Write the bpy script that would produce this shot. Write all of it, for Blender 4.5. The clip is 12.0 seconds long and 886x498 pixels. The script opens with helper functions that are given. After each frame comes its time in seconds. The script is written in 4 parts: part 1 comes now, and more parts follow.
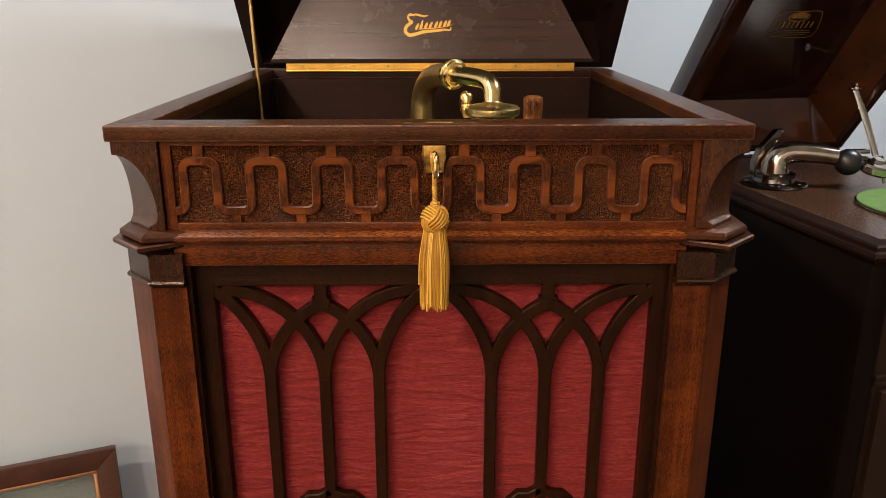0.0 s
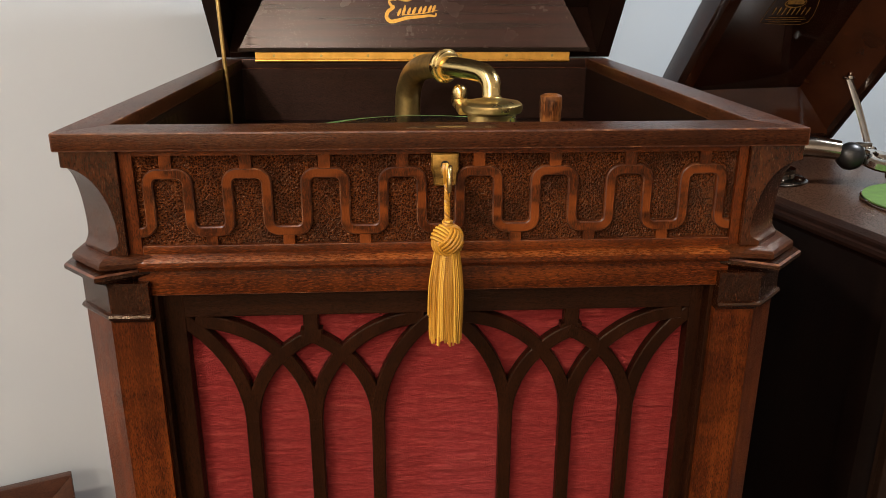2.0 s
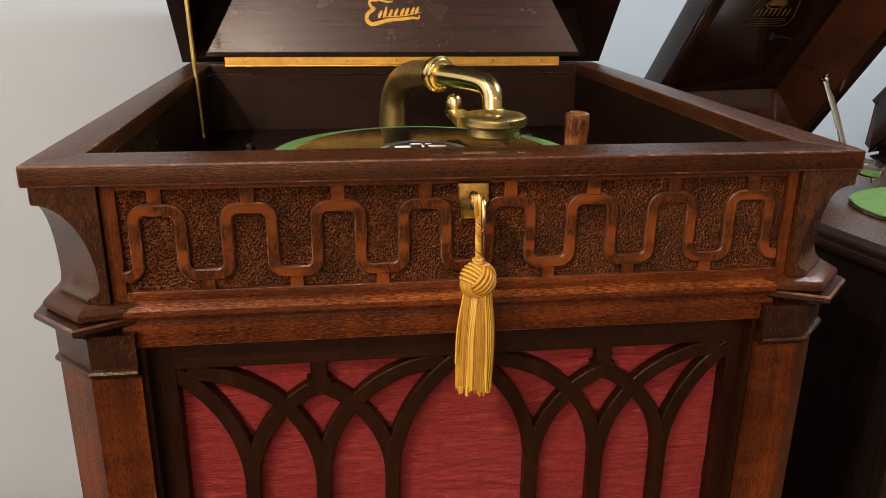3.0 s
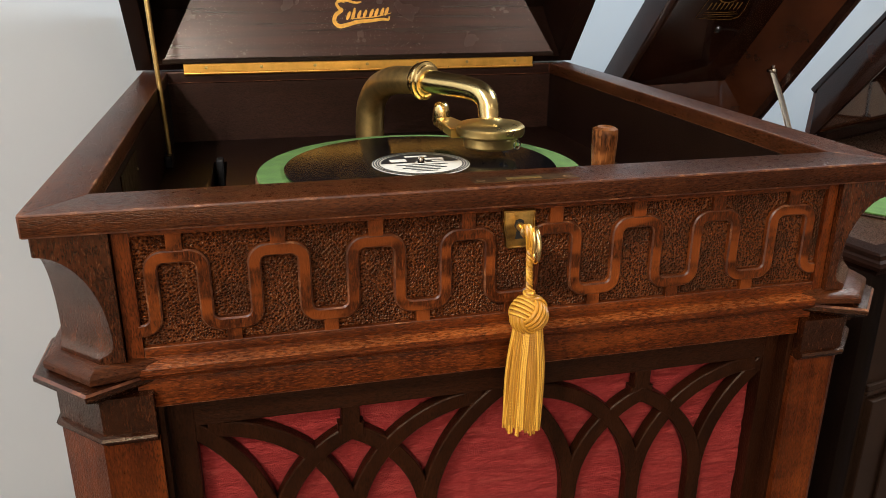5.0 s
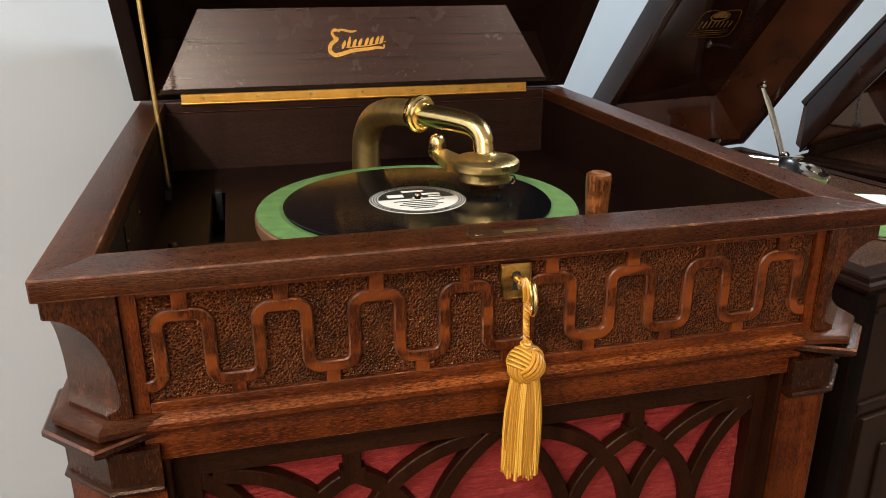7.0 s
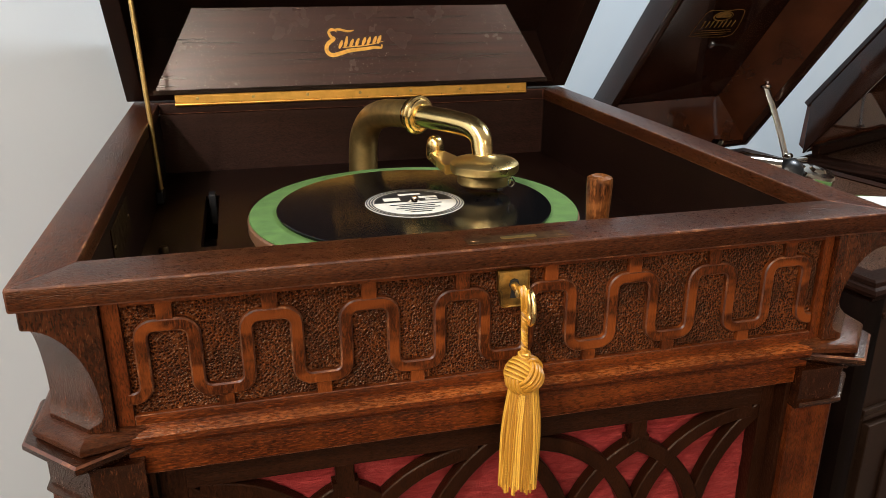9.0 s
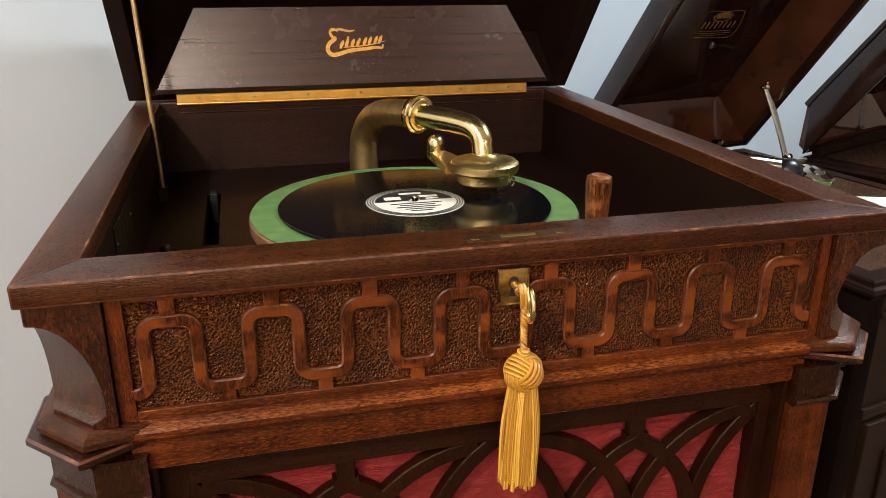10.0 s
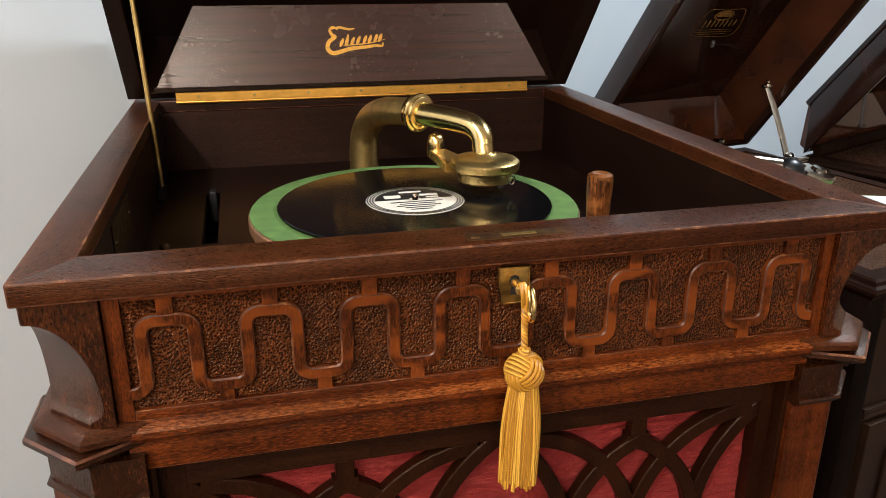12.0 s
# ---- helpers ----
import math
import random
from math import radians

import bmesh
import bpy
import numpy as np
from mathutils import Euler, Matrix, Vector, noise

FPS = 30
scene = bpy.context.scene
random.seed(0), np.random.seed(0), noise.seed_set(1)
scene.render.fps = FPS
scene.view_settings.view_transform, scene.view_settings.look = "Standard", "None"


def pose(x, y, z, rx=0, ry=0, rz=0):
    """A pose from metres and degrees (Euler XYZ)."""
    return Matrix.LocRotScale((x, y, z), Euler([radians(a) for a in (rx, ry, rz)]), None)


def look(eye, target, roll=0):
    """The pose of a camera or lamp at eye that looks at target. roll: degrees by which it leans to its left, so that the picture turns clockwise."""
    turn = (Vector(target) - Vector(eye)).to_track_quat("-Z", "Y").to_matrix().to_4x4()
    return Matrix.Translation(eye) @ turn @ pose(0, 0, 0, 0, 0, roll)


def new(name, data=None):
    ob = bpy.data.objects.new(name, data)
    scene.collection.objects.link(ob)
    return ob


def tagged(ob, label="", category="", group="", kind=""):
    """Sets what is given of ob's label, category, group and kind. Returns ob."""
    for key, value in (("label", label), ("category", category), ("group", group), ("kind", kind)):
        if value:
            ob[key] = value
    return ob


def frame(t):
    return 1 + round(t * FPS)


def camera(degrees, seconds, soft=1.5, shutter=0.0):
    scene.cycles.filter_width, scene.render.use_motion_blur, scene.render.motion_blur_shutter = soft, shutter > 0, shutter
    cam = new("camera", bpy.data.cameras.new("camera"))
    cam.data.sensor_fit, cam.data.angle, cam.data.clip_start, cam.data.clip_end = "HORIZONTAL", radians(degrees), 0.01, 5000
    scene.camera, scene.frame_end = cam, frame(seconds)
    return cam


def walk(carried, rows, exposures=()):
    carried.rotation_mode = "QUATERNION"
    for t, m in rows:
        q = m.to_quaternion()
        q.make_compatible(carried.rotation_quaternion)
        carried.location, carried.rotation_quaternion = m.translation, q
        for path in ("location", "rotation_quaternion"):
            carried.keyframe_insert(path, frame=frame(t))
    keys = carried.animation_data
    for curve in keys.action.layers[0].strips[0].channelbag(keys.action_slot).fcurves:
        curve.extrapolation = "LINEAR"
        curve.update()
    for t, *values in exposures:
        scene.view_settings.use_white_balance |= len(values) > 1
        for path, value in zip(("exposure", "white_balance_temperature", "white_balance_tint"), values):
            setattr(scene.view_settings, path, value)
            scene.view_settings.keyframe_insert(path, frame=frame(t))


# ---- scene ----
cam = camera(58.9, 12.0, soft=0.85)
PATH = [
    (0, (0.005, -0.678, 1.224), (0.022, 1.23, 0.626), -0.1),
    (0.5, (0.006, -0.674, 1.224), (0.024, 1.233, 0.622), -0.1),
    (1, (0.003, -0.66, 1.226), (0.032, 1.244, 0.615), -0.0),
    (1.5, (-0.013, -0.625, 1.227), (0.049, 1.275, 0.605), 0.0),
    (2, (-0.035, -0.576, 1.225), (0.086, 1.316, 0.589), 0.2),
    (2.5, (-0.055, -0.53, 1.227), (0.133, 1.353, 0.581), 0.5),
    (3, (-0.086, -0.5, 1.235), (0.17, 1.374, 0.583), 0.6),
    (3.2, (-0.1, -0.488, 1.24), (0.205, 1.372, 0.571), 0.6),
    (4.8, (-0.156, -0.444, 1.246), (0.29, 1.385, 0.57), 0.4),
    (5, (-0.157, -0.441, 1.25), (0.296, 1.385, 0.57), 0.3),
    (5.5, (-0.16, -0.438, 1.261), (0.303, 1.382, 0.575), 0.2),
    (6, (-0.164, -0.439, 1.275), (0.303, 1.381, 0.589), 0.2),
    (6.5, (-0.165, -0.439, 1.283), (0.305, 1.381, 0.599), 0.1),
    (7, (-0.16, -0.44, 1.286), (0.308, 1.381, 0.605), 0.0),
    (9, (-0.152, -0.424, 1.284), (0.313, 1.399, 0.603), 0.0),
    (9.5, (-0.153, -0.426, 1.283), (0.312, 1.397, 0.603), 0.0),
    (10, (-0.153, -0.428, 1.284), (0.311, 1.395, 0.604), 0.1),
    (10.5, (-0.154, -0.43, 1.283), (0.31, 1.394, 0.604), 0.0),
    (11, (-0.153, -0.429, 1.282), (0.31, 1.394, 0.602), 0.0),
    (11.5, (-0.153, -0.426, 1.281), (0.31, 1.397, 0.601), 0.0),
    (12, (-0.152, -0.425, 1.282), (0.311, 1.398, 0.601), 0.1),
]
walk(cam, [(t, look(eye, target, roll)) for t, eye, target, roll in PATH],
     exposures=[(0, -0.24, 6500, 15), (2.0, -0.26, 6400, 14), (5.0, -0.14, 6050, 11), (12, -0.09, 6050, 11)])

# ---- world and light ----
world = bpy.data.worlds.new("world")
world.use_nodes = True
scene.world = world
world.node_tree.nodes["Background"].inputs[0].default_value = (0.9, 0.95, 1.0, 1)
world.node_tree.nodes["Background"].inputs[1].default_value = 0.02


def ceiling_lamp_light(x, y, z, energy, size, colour):
    lamp = bpy.data.lights.new("downlight_bulb", "AREA")
    lamp.shape, lamp.size, lamp.energy, lamp.color = "DISK", size, energy, colour
    ob = new("downlight_bulb", lamp)
    ob.location = (x, y, z)
    return ob


WARM, SOFT, COOL = (1.0, 0.89, 0.74), (0.95, 0.97, 1.0), (0.91, 0.965, 1.0)
# unseen lamps, added to fit shadows and brighten the walls and lid panel
LAMPS = [(-0.65, -3.35, 58, WARM), (-1.40, -2.80, 60, WARM), (-1.15, -1.35, 46, WARM), (1.55, 0.38, 68, COOL), (-1.15, -0.30, 34, SOFT), (1.40, -2.60, 8, WARM)]
ROOM_TOP = 2.55
for lx, ly, le, lc in LAMPS:
    ceiling_lamp_light(lx, ly, ROOM_TOP - 0.03, le, 0.50 if lc is COOL else 0.16, lc)


# ---- materials ----
def material(name):
    m = bpy.data.materials.new(name)
    m.use_nodes = True
    nt = m.node_tree
    return m, nt, nt.nodes["Principled BSDF"]


def link(nt, a, b):
    nt.links.new(a, b)


def coords(nt, scale, rot=(0, 0, 0)):
    tc = nt.nodes.new("ShaderNodeTexCoord")
    mp = nt.nodes.new("ShaderNodeMapping")
    mp.inputs["Scale"].default_value = scale
    mp.inputs["Rotation"].default_value = rot
    link(nt, tc.outputs["Object"], mp.inputs["Vector"])
    return mp.outputs["Vector"]


def noise_tex(nt, vec, scale, detail=4.0, rough=0.55):
    n = nt.nodes.new("ShaderNodeTexNoise")
    n.inputs["Scale"].default_value = scale
    n.inputs["Detail"].default_value = detail
    n.inputs["Roughness"].default_value = rough
    link(nt, vec, n.inputs["Vector"])
    return n.outputs["Fac"]


def ramp(nt, fac, stops):
    r = nt.nodes.new("ShaderNodeValToRGB")
    el = r.color_ramp.elements
    while len(el) < len(stops):
        el.new(0.5)
    for e, (p, c) in zip(el, stops):
        e.position, e.color = p, (*c, 1)
    link(nt, fac, r.inputs["Fac"])
    return r.outputs["Color"]


def mix(nt, fac, a, b, kind="MIX"):
    m = nt.nodes.new("ShaderNodeMix")
    m.data_type, m.blend_type = "RGBA", kind
    if isinstance(fac, float):
        m.inputs[0].default_value = fac
    else:
        link(nt, fac, m.inputs[0])
    for sock, v in ((m.inputs[6], a), (m.inputs[7], b)):
        if isinstance(v, tuple):
            sock.default_value = (*v, 1)
        else:
            link(nt, v, sock)
    return m.outputs[2]


def bump(nt, bsdf, height, strength, distance=0.001):
    b = nt.nodes.new("ShaderNodeBump")
    b.inputs["Strength"].default_value = strength
    b.inputs["Distance"].default_value = distance
    link(nt, height, b.inputs["Height"])
    link(nt, b.outputs["Normal"], bsdf.inputs["Normal"])


def grey(nt, fac, lo, hi):
    m = nt.nodes.new("ShaderNodeMapRange")
    m.inputs["To Min"].default_value, m.inputs["To Max"].default_value = lo, hi
    link(nt, fac, m.inputs["Value"])
    return m.outputs["Result"]


def wood(name, axis, dark, mid, light, rough=0.32, coat=0.15, pores=0.5, fine=1.0, bands=0.12, spec=0.25, flecks=0.48, blots=0.45):
    """Ribbon-striped, pored hardwood with grain along an axis."""
    m, nt, b = material(name)

    def along(across, length):
        s = [across] * 3
        s["xyz".index(axis)] = length
        return coords(nt, s)

    stripe = noise_tex(nt, along(95, 3.5), 1.0, 4.0)
    fibre = noise_tex(nt, along(1150 * fine, 300 * fine), 1.0, 2.0, 0.6)
    fleck = noise_tex(nt, along(900 * fine, 200 * fine), 1.0, 2.0, 0.6)
    blot = noise_tex(nt, coords(nt, (8, 8, 8)), 1.0, 3.0)
    flame = noise_tex(nt, along(22, 58), 1.0, 2.0)
    soft = tuple(0.55 * a + 0.45 * b for a, b in zip(mid, light))
    low = tuple(0.5 * a + 0.5 * b for a, b in zip(dark, mid))
    col = ramp(nt, stripe, [(0.33, low), (0.52, mid), (0.70, soft)])
    pore = (dark[0] * 0.35, dark[1] * 0.35, dark[2] * 0.4)
    col = mix(nt, ramp(nt, fibre, [(0.37, (0.75, 0.75, 0.75)), (0.52, (0, 0, 0))]), col, pore)
    col = mix(nt, ramp(nt, fleck, [(0.52, (0, 0, 0)), (0.64, (flecks,) * 3)]), col, light)
    col = mix(nt, ramp(nt, flame, [(0.47, (0, 0, 0)), (0.58, (bands,) * 3)]), col, light)
    col = mix(nt, ramp(nt, blot, [(0.34, (blots,) * 3), (0.56, (0, 0, 0))]), col, dark)
    link(nt, col, b.inputs["Base Color"])
    link(nt, grey(nt, fleck, rough - 0.06, rough + 0.14), b.inputs["Roughness"])
    b.inputs["Specular IOR Level"].default_value = spec
    b.inputs["Specular Tint"].default_value = (1.0, 0.80, 0.60, 1)
    b.inputs["Coat Weight"].default_value = coat
    b.inputs["Coat Roughness"].default_value = 0.18
    bump(nt, b, fibre, pores, 0.0007)
    return m


MAHO = dict(dark=(0.016, 0.0032, 0.0010), mid=(0.078, 0.0145, 0.0028), light=(0.270, 0.062, 0.0090))
SHADED = dict(dark=(0.0065, 0.0018, 0.0009), mid=(0.021, 0.0052, 0.0017), light=(0.070, 0.0190, 0.0046))
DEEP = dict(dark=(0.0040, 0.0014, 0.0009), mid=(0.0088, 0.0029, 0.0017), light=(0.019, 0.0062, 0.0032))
wood_x = wood("mahogany_x", "x", **MAHO, rough=0.27, coat=0.0, spec=0.25)
wood_y = wood("mahogany_y", "y", **MAHO, rough=0.27, coat=0.0, spec=0.25)
wood_z = wood("mahogany_z", "z", **MAHO, rough=0.28, coat=0.0, spec=0.26, flecks=0.22)
rubbed_lit_x = wood("rubbed_lit_mahogany_x", "x", (0.030, 0.0066, 0.0016), (0.125, 0.0270, 0.0052), (0.400, 0.110, 0.0180), rough=0.24, coat=0.0, spec=0.5)
# Dark finish plus painted shade: capital and bracket woods are darker copies
cap_x = wood("dark_shaded_mahogany_x", "x", **SHADED, rough=0.20, coat=0.0, spec=0.5, flecks=0.2)
cap_z = wood("dark_shaded_mahogany_z", "z", **SHADED, rough=0.20, coat=0.0, spec=0.5, flecks=0.25)
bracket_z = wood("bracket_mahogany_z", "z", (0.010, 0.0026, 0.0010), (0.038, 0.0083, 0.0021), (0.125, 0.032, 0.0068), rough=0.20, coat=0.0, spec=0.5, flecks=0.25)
rim_x = wood("rim_mahogany_x", "x", (0.013, 0.0033, 0.0013), (0.043, 0.0106, 0.0032), (0.120, 0.034, 0.0086), 0.26, 0.04, 0.8, spec=0.2)
rim_y = wood("rim_mahogany_y", "y", (0.013, 0.0033, 0.0013), (0.043, 0.0106, 0.0032), (0.120, 0.034, 0.0086), 0.26, 0.04, 0.8, spec=0.2)
# inside woods, several times darker than the outside mahogany
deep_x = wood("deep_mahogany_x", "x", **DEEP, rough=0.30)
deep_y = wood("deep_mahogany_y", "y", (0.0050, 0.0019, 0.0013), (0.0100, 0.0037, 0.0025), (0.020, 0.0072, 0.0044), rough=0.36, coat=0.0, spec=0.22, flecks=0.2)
lid_x = wood("lid_mahogany_x", "x", (0.0065, 0.0026, 0.0018), (0.0135, 0.0050, 0.0032), (0.026, 0.0092, 0.0055), rough=0.34, spec=0.3)
lid_y = wood("lid_mahogany_y", "y", (0.0065, 0.0026, 0.0018), (0.0135, 0.0050, 0.0032), (0.026, 0.0092, 0.0055), rough=0.34, spec=0.3)
GRILLE = dict(dark=(0.0090, 0.0026, 0.0010), mid=(0.0205, 0.0058, 0.0020), light=(0.040, 0.0115, 0.0036))
grille_x = wood("grille_mahogany_x", "x", **GRILLE, rough=0.32, coat=0.0, spec=0.18, flecks=0.2)
grille_z = wood("grille_mahogany_z", "z", **GRILLE, rough=0.32, coat=0.0, spec=0.18, flecks=0.2)
ribbon_wood = wood("ribbon_mahogany", "z", (0.018, 0.0042, 0.0015), (0.058, 0.0128, 0.0031), (0.200, 0.046, 0.0075), 0.28, 0.0, bands=0.8, spec=0.22, blots=0.2)


def worn_edge():
    m, nt, b = material("worn_edge")
    n = noise_tex(nt, coords(nt, (70, 70, 70)), 1.0, 6.0, 0.8)
    col = ramp(nt, n, [(0.44, (0.050, 0.0135, 0.0050)), (0.56, (0.115, 0.036, 0.013)), (0.68, (0.34, 0.150, 0.055))])
    link(nt, col, b.inputs["Base Color"])
    b.inputs["Roughness"].default_value = 0.42
    return m


def stipple():
    """Punched, darkened ground of the carved band."""
    m, nt, b = material("stippled_ground")
    vec = coords(nt, (1, 1, 1))
    v = nt.nodes.new("ShaderNodeTexVoronoi")
    v.inputs["Scale"].default_value = 600
    v.inputs["Randomness"].default_value = 0.85
    link(nt, vec, v.inputs["Vector"])
    big = noise_tex(nt, vec, 34, 3.0)
    # relief shading in the colour: pits dark, ridges as if lit
    col = ramp(nt, v.outputs["Distance"], [(0.12, (0.014, 0.0036, 0.0013)), (0.36, (0.040, 0.0098, 0.0028)), (0.62, (0.105, 0.0270, 0.0060))])
    col = mix(nt, ramp(nt, big, [(0.38, (0.6, 0.6, 0.6)), (0.58, (0, 0, 0))]), col, (0.018, 0.0055, 0.0025))
    link(nt, col, b.inputs["Base Color"])
    b.inputs["Roughness"].default_value = 0.25
    b.inputs["Specular IOR Level"].default_value = 0.34
    b.inputs["Specular Tint"].default_value = (1.0, 0.74, 0.50, 1)
    bump(nt, b, v.outputs["Distance"], 1.0, 0.0016)
    return m


def cloth():
    m, nt, b = material("crimson_silk")
    vec = coords(nt, (1, 1, 1))
    slub = noise_tex(nt, coords(nt, (170, 170, 620)), 1.0, 3.0, 0.55)
    crease = noise_tex(nt, coords(nt, (48, 48, 190)), 1.0, 4.0, 0.60)
    weave = noise_tex(nt, coords(nt, (1500, 300, 1500)), 1.0, 1.0)
    fade = noise_tex(nt, vec, 6, 2.0)
    col = ramp(nt, slub, [(0.28, (0.330, 0.0270, 0.0260)), (0.53, (0.430, 0.0420, 0.0390)), (0.76, (0.56, 0.078, 0.064))])
    # paler crease colour paints the highlights along the wrinkles
    col = mix(nt, ramp(nt, crease, [(0.54, (0, 0, 0)), (0.68, (0.6, 0.6, 0.6))]), col, (0.60, 0.100, 0.078))
    col = mix(nt, grey(nt, fade, 0.0, 0.22), col, (0.22, 0.024, 0.024))
    link(nt, col, b.inputs["Base Color"])
    b.inputs["Roughness"].default_value = 0.62
    b.inputs["Specular IOR Level"].default_value = 0.25
    add = nt.nodes.new("ShaderNodeMath")
    add.operation = "MULTIPLY_ADD"
    add.inputs[1].default_value = 2.4
    link(nt, crease, add.inputs[0])
    link(nt, weave, add.inputs[2])
    bump(nt, b, add.outputs[0], 1.0, 0.0038)
    return m


def metal(name, colour, rough, tarnish=None, amount=0.5, scale=60):
    m, nt, b = material(name)
    n = noise_tex(nt, coords(nt, (scale,) * 3), 1.0, 4.0, 0.6)
    if tarnish:
        col = mix(nt, ramp(nt, n, [(0.42, (0, 0, 0)), (0.68, (amount,) * 3)]), colour, tarnish)
        link(nt, col, b.inputs["Base Color"])
    else:
        b.inputs["Base Color"].default_value = (*colour, 1)
    link(nt, grey(nt, n, rough * 0.7, rough * 1.5), b.inputs["Roughness"])
    b.inputs["Metallic"].default_value = 1.0
    return m


def plain(name, colour, rough, var=0.15, scale=40, coat=0.0, metallic=0.0, bump_s=0.0, bscale=400):
    m, nt, b = material(name)
    n = noise_tex(nt, coords(nt, (1, 1, 1)), scale, 4.0)
    lo = tuple(c * (1 - var) for c in colour)
    hi = tuple(min(1, c * (1 + var)) for c in colour)
    link(nt, ramp(nt, n, [(0.3, lo), (0.7, hi)]), b.inputs["Base Color"])
    link(nt, grey(nt, n, rough * 0.85, min(1.0, rough * 1.15)), b.inputs["Roughness"])
    b.inputs["Coat Weight"].default_value = coat
    b.inputs["Metallic"].default_value = metallic
    if bump_s:
        bump(nt, b, noise_tex(nt, coords(nt, (1, 1, 1)), bscale, 3.0), bump_s, 0.0006)
    return m


def lid_panel_mat():
    """Glossy dark lid panel with dust specks and old moisture spots."""
    m, nt, b = material("speckled_lid_panel")
    vec = coords(nt, (1, 1, 1))
    grain = noise_tex(nt, coords(nt, (5, 60, 160)), 1.0, 4.0)
    col = ramp(nt, grain, [(0.3, (0.025, 0.0072, 0.0054)), (0.7, (0.050, 0.0145, 0.0110))])
    where = noise_tex(nt, vec, 14, 2.0)
    area = ramp(nt, where, [(0.44, (0.06, 0.06, 0.06)), (0.58, (1, 1, 1))])
    for size, r0, r1, tone in ((150, 0.07, 0.12, (0.30, 0.24, 0.20)), (330, 0.10, 0.17, (0.24, 0.18, 0.15)), (95, 0.03, 0.055, (0.006, 0.003, 0.003))):
        spots = nt.nodes.new("ShaderNodeTexVoronoi")
        spots.inputs["Scale"].default_value = size
        link(nt, vec, spots.inputs["Vector"])
        dot = ramp(nt, spots.outputs["Distance"], [(r0, (1, 1, 1)), (r1, (0, 0, 0))])
        col = mix(nt, mix(nt, 1.0, dot, area, "MULTIPLY"), col, tone)
    link(nt, col, b.inputs["Base Color"])
    haze = noise_tex(nt, vec, 22, 3.0)
    link(nt, grey(nt, haze, 0.20, 0.32), b.inputs["Roughness"])
    b.inputs["Specular IOR Level"].default_value = 0.60
    b.inputs["Specular Tint"].default_value = (1.0, 0.88, 0.82, 1)
    bump(nt, b, grain, 0.04, 0.0003)
    return m


def shellac():
    m, nt, b = material("black_shellac")
    b.inputs["Base Color"].default_value = (0.0035, 0.0034, 0.0036, 1)
    tc = nt.nodes.new("ShaderNodeTexCoord")
    ln = nt.nodes.new("ShaderNodeVectorMath")
    ln.operation = "LENGTH"
    mp = nt.nodes.new("ShaderNodeMapping")
    mp.inputs["Scale"].default_value = (1, 1, 0)
    link(nt, tc.outputs["Object"], mp.inputs["Vector"])
    link(nt, mp.outputs["Vector"], ln.inputs[0])
    w = nt.nodes.new("ShaderNodeMath")
    w.operation = "MULTIPLY"
    w.inputs[1].default_value = 5200
    link(nt, ln.outputs["Value"], w.inputs[0])
    si = nt.nodes.new("ShaderNodeMath")
    si.operation = "SINE"
    link(nt, w.outputs[0], si.inputs[0])
    tan = nt.nodes.new("ShaderNodeTangent")
    tan.direction_type, tan.axis = "RADIAL", "Z"
    link(nt, tan.outputs["Tangent"], b.inputs["Tangent"])
    b.inputs["Anisotropic"].default_value = 0.60
    b.inputs["Roughness"].default_value = 0.13
    b.inputs["Specular IOR Level"].default_value = 0.15
    b.inputs["Coat Weight"].default_value = 0.05
    b.inputs["Coat Roughness"].default_value = 0.04
    b.inputs["Coat IOR"].default_value = 1.4
    bump(nt, b, si.outputs[0], 0.015, 0.0002)
    return m


def wall_paint():
    m, nt, b = material("grey_wall_paint")
    vec = coords(nt, (1, 1, 1))
    big = noise_tex(nt, vec, 1.6, 3.0)
    col = ramp(nt, big, [(0.3, (0.500, 0.540, 0.552)), (0.7, (0.550, 0.590, 0.602))])
    link(nt, col, b.inputs["Base Color"])
    b.inputs["Roughness"].default_value = 0.55
    bump(nt, b, noise_tex(nt, vec, 260, 3.0), 0.12, 0.0008)
    return m


def thread_mat():
    m, nt, b = material("gold_rayon_thread")
    n = noise_tex(nt, coords(nt, (900, 900, 900)), 1.0, 2.0)
    isl = nt.nodes.new("ShaderNodeNewGeometry")
    col = ramp(nt, isl.outputs["Random Per Island"], [(0.0, (0.26, 0.110, 0.008)), (0.5, (0.64, 0.30, 0.024)), (1.0, (0.92, 0.55, 0.080))])
    col = mix(nt, grey(nt, n, 0.0, 0.55), col, (0.20, 0.080, 0.010))
    link(nt, col, b.inputs["Base Color"])
    b.inputs["Roughness"].default_value = 0.36
    bump(nt, b, n, 0.5, 0.0004)
    return m


worn = worn_edge()
plate_old = metal("blackened_plate_brass", (0.085, 0.052, 0.022), 0.42, (0.030, 0.017, 0.008), 0.9, 120)
strike_old = metal("rubbed_strike_brass", (0.24, 0.125, 0.050), 0.42, (0.085, 0.034, 0.015), 0.9, 90)
stay_nickel = metal("bright_nickel", (0.86, 0.83, 0.78), 0.16, (0.55, 0.50, 0.44), 0.4, 30)
stippled = stipple()
silk = cloth()
brass = metal("satin_brass", (0.96, 0.71, 0.30), 0.21, (0.74, 0.49, 0.17), 0.4, 30)
brass_satin = metal("soft_polished_brass", (0.98, 0.71, 0.28), 0.27, (0.82, 0.56, 0.19), 0.4, 30)
brass_dull = metal("tarnished_brass", (0.74, 0.52, 0.19), 0.36, (0.34, 0.21, 0.07), 0.7, 40)
brass_bright = metal("hinge_brass", (0.98, 0.56, 0.12), 0.38, (0.62, 0.30, 0.05), 0.6, 35)
